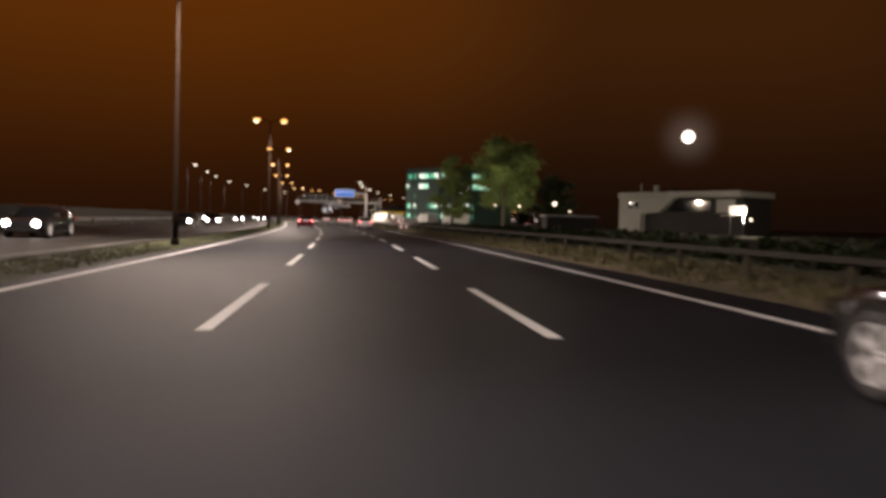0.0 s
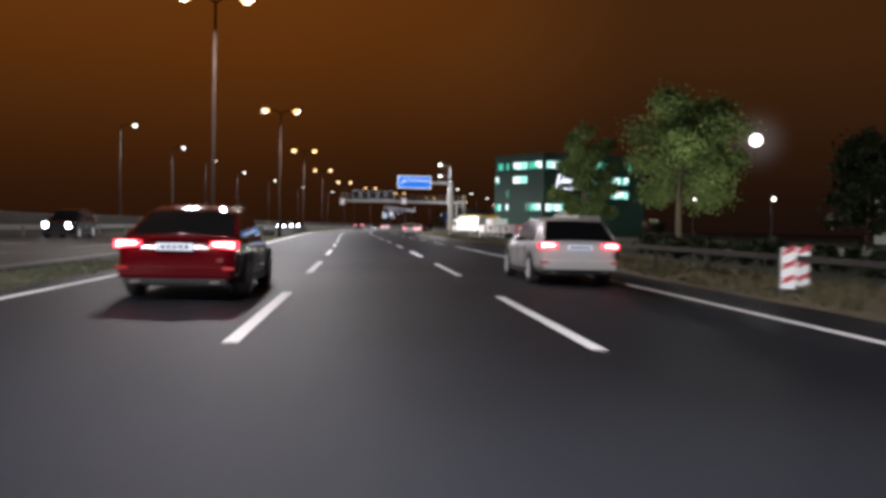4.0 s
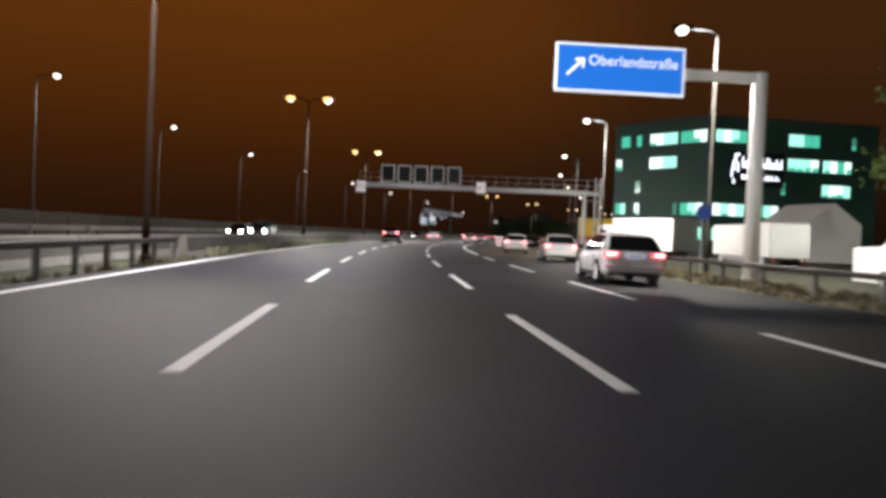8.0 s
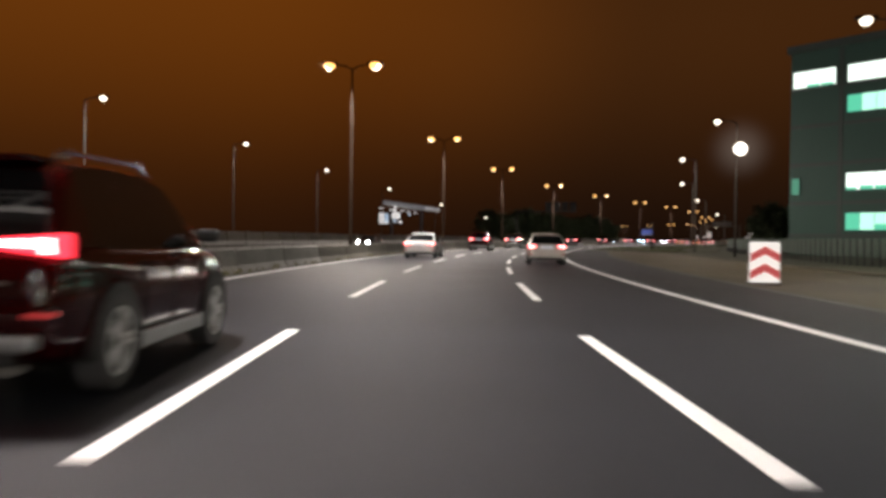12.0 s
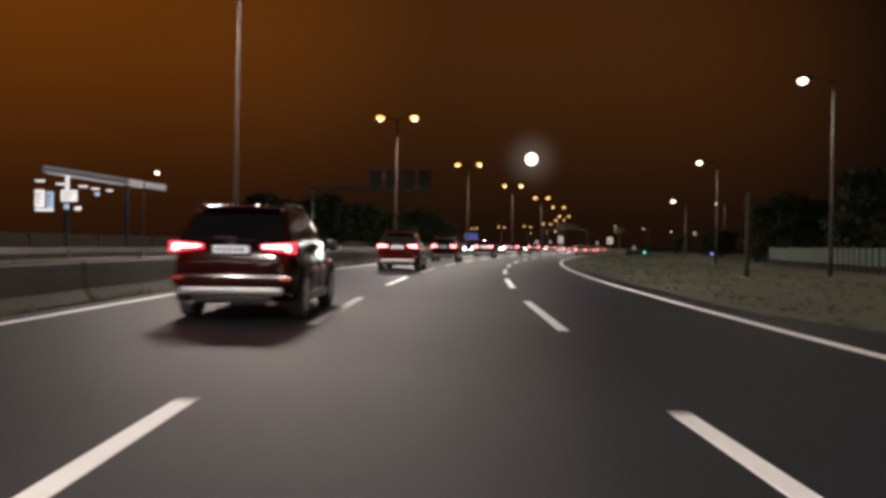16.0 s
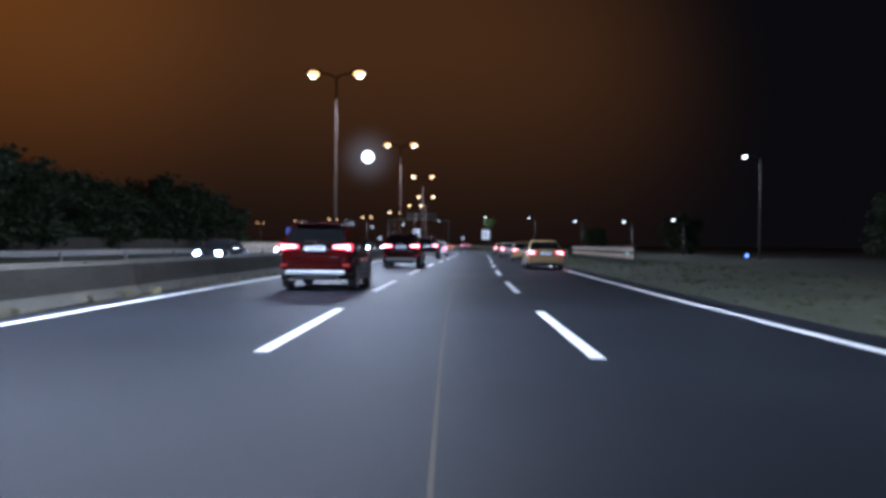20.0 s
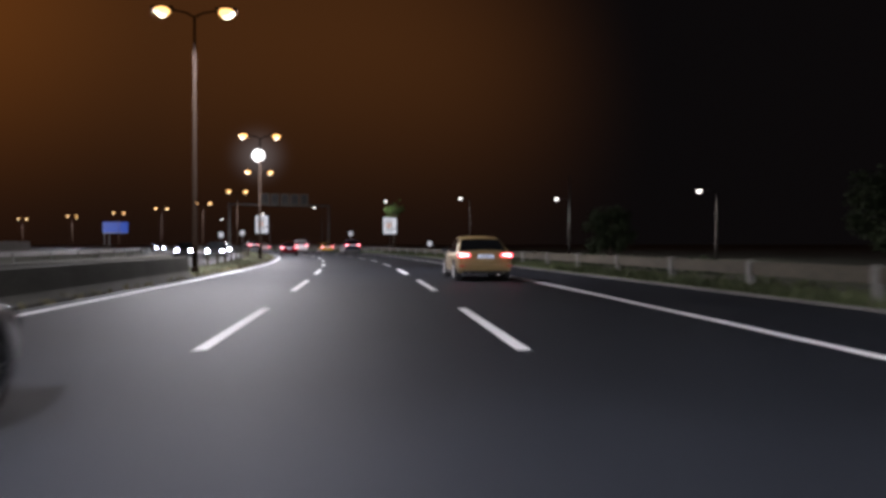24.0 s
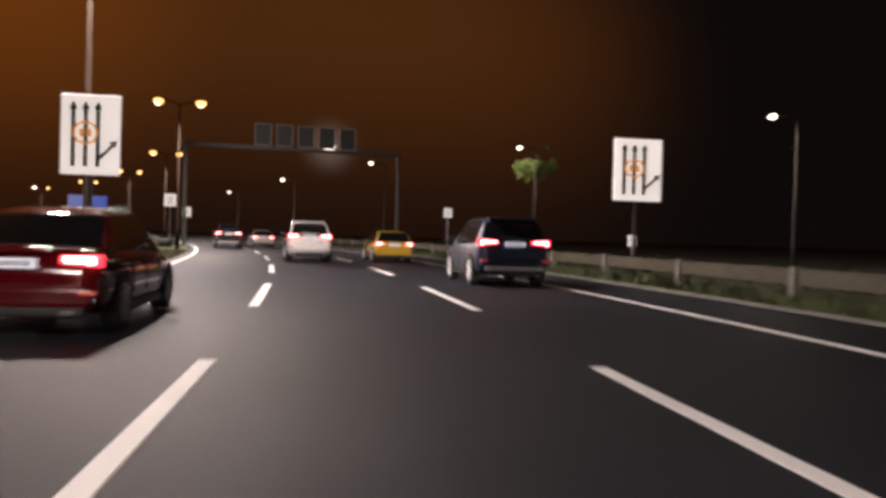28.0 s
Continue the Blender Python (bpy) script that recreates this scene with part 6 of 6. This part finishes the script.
def trailer(m, length, height, body_mat, label, band=None, slant=0.0):
    """A low box trailer; slant: how far the front of the roof drops."""
    ob = thing("box_trailer", m, label, "trailer", "parked trailers")
    bm = bmesh.new()
    b_box(bm, -1.1, 1.1, 0, length, 0.2, height, 0.03)
    for v_ in bm.verts:
        if v_.co.z > 0.8:
            v_.co.z -= slant * max(0.0, v_.co.y / length - 0.25)
    b = part("box_body", bm, body_mat, ob)
    tm, rm = wheel_meshes(0.325)
    for y in (length * 0.42, length * 0.62):
        for d in (-1, 1):
            w = part("wheel", tm, None, ob, "black tyre", m=pose(d * 1.0, y, 0.325, 0, 0, 0 if d > 0 else 180))
            part("rim", rm, None, w)
    part("drawbar", box(-0.05, 0.05, length, length + 1.0, 0.38, 0.48), M_STEEL, ob)
    part("chassis", box(-0.9, 0.9, 0.1, length - 0.1, 0.32, 0.43), M_DARK, ob)
    part("rear_bar", box(-1.08, 1.08, -0.05, 0.0, 0.40, 0.52, 0.01), M_STEEL, ob)
    for d in (-1, 1):
        part("tail_light", box(d * 0.85 - 0.1, d * 0.85 + 0.1, -0.07, -0.04, 0.55, 0.65), M_RED, ob)
        part("corner_post", box(d * 1.09 - 0.03, d * 1.09 + 0.03, -0.02, 0.05, 0.42, height + 0.01), M_STEEL, ob)
        if band:
            part("printed_panel", box(d * 1.104 - 0.003, d * 1.104 + 0.003, length * 0.30, length * 0.62, height - 0.75, height - 0.25), band, b, "printed colour panel")
    return ob


for s, o, ln, ht, m_, bd, sl in ((146.6, -15.0, 7.0, 1.72, M_WHITE, M_RED, 0.0), (154.8, -15.4, 4.6, 1.55, M_RED, M_WHITE, 0.0), (160.6, -15.2, 4.2, 1.55, M_WHITE, M_RED, 0.5), (166.2, -15.2, 3.6, 1.5, M_WHITE, None, 0.6),
                                 (172.0, -15.6, 4.8, 1.6, M_WHITE, M_RED, 0.4), (178.4, -15.6, 4.4, 1.55, M_WHITE, None, 0.3)):
    trailer(stand(122 + (s - 122) * 1.17, o * 1.17, -0.06, 0), ln * 1.17, ht + 0.1, m_, "low white box trailer parked behind the guardrail" if m_ is M_WHITE else "low red box trailer parked behind the guardrail", bd, sl)
for s, o, ln, ht in ((163.5, -24.5, 10.5, 2.75), (210.0, -22.5, 9.0, 2.7)):
    lorry(stand(s, o, -0.06, 0), ln, ht, M_WHITE, "long white box lorry parked at the back of the yard", cab=False, floor=0.75, width=2.3)
for s, o, t in ((206, -27, 160),):
    car("car", SEDAN, P_BLACK if s < 212 else P_SILVER, stand(s, o, -0.06, t), "parked car in the yard behind the guardrail", "car", tail=False, group="parked cars")


def van(m, label):
    """A panel van: one rounded body, raked windscreen, side panes, wheels, lamps."""
    ob = thing("van", m, label, "van", "parked vans")
    prof = [(0.05, 0.35), (0.0, 0.9), (0.06, 2.3), (0.25, 2.45), (3.3, 2.45), (3.75, 2.3), (4.45, 1.45), (5.1, 1.15), (5.25, 0.8), (5.2, 0.35)]
    bm_ = bmesh.new()
    rows_ = [[bm_.verts.new((x * (1.0 if z < 1.5 else 0.9), y, z)) for y, z in prof] for x in (-0.98, 0.98)]
    n = len(prof)
    for k in range(n):
        bm_.faces.new((rows_[0][k], rows_[0][(k + 1) % n], rows_[1][(k + 1) % n], rows_[1][k]))
    bm_.faces.new(rows_[0][::-1])
    bm_.faces.new(rows_[1])
    bmesh.ops.recalc_face_normals(bm_, faces=bm_.faces)
    bmesh.ops.bevel(bm_, geom=list(bm_.edges), offset=0.06, segments=2, affect="EDGES", profile=0.6)
    body = part("body", bm_, M_WHITE, ob)
    ws = bmesh.new()
    vs = [ws.verts.new(q) for q in ((-0.76, 3.80, 2.26), (0.76, 3.80, 2.26), (0.86, 4.42, 1.53), (-0.86, 4.42, 1.53))]
    ws.faces.new(vs)
    bmesh.ops.recalc_face_normals(ws, faces=ws.faces)
    ext = bmesh.ops.extrude_face_region(ws, geom=list(ws.faces))
    for v_ in ext["geom"]:
        if isinstance(v_, bmesh.types.BMVert):
            v_.co += Vector((0, 0.03, 0.03))
    part("windscreen", ws, M_GLASS, ob, "dark windscreen")
    tm, rm = wheel_meshes(0.335)
    for d in (-1, 1):
        part("side_window", box(d * 0.93 - 0.02, d * 0.93 + 0.02, 3.05, 3.95, 1.5, 2.1, 0.01), M_GLASS, ob)
        part("wing_mirror", box(d * 1.06 - 0.1, d * 1.06 + 0.1, 3.95, 4.08, 1.45, 1.75, 0.03), M_DARK, ob)
        part("headlight", box(d * 0.72 - 0.17, d * 0.72 + 0.17, 5.1, 5.24, 0.85, 1.05, 0.03), M_CHROME, ob)
        part("tail_light", box(d * 0.88 - 0.07, d * 0.88 + 0.07, -0.03, 0.05, 0.9, 1.5, 0.02), M_RED, ob)
        part("door_seam", box(d * 0.985 - 0.004, d * 0.985 + 0.004, 2.9, 2.92, 0.5, 1.45), M_BLACK, body)
        for y in (0.95, 4.35):
            w_ = part("wheel", tm, None, ob, "black tyre", m=pose(d * 0.90, y, 0.335, 0, 0, 0 if d > 0 else 180))
            part("rim", rm, None, w_)
    part("front_bumper", box(-0.9, 0.9, 5.12, 5.3, 0.35, 0.62, 0.04), M_DARK, ob)
    return ob


van(pose(19.5, 206.5, -0.06, 0, 0, 48), "white panel van parked behind the trailers")
# white marquee roof in the yard
mq = thing("marquee", pose(33.0, 251, -0.06, 0, 0, 10), "white gabled marquee beside the office building", "tent")
bm = bmesh.new()
pr = [(-3.2, 0), (-3.2, 4.2), (0, 6.4), (3.2, 4.2), (3.2, 0)]
f_, b_ = [bm.verts.new((x, 0, z)) for x, z in pr], [bm.verts.new((x, 9, z)) for x, z in pr]
for k in range(4):
    bm.faces.new((f_[k], f_[k + 1], b_[k + 1], b_[k]))
bm.faces.new(f_[::-1])
bm.faces.new(b_)
part("canvas", bm, M_WHITE, mq, "white canvas")
for x in (-3.2, 3.2):
    for y in (0.0, 9.0):
        part("tent_pole", tube([(x * 1.01, y, 0), (x * 1.01, y, 4.2)], 0.05, 8), M_STEEL, mq)
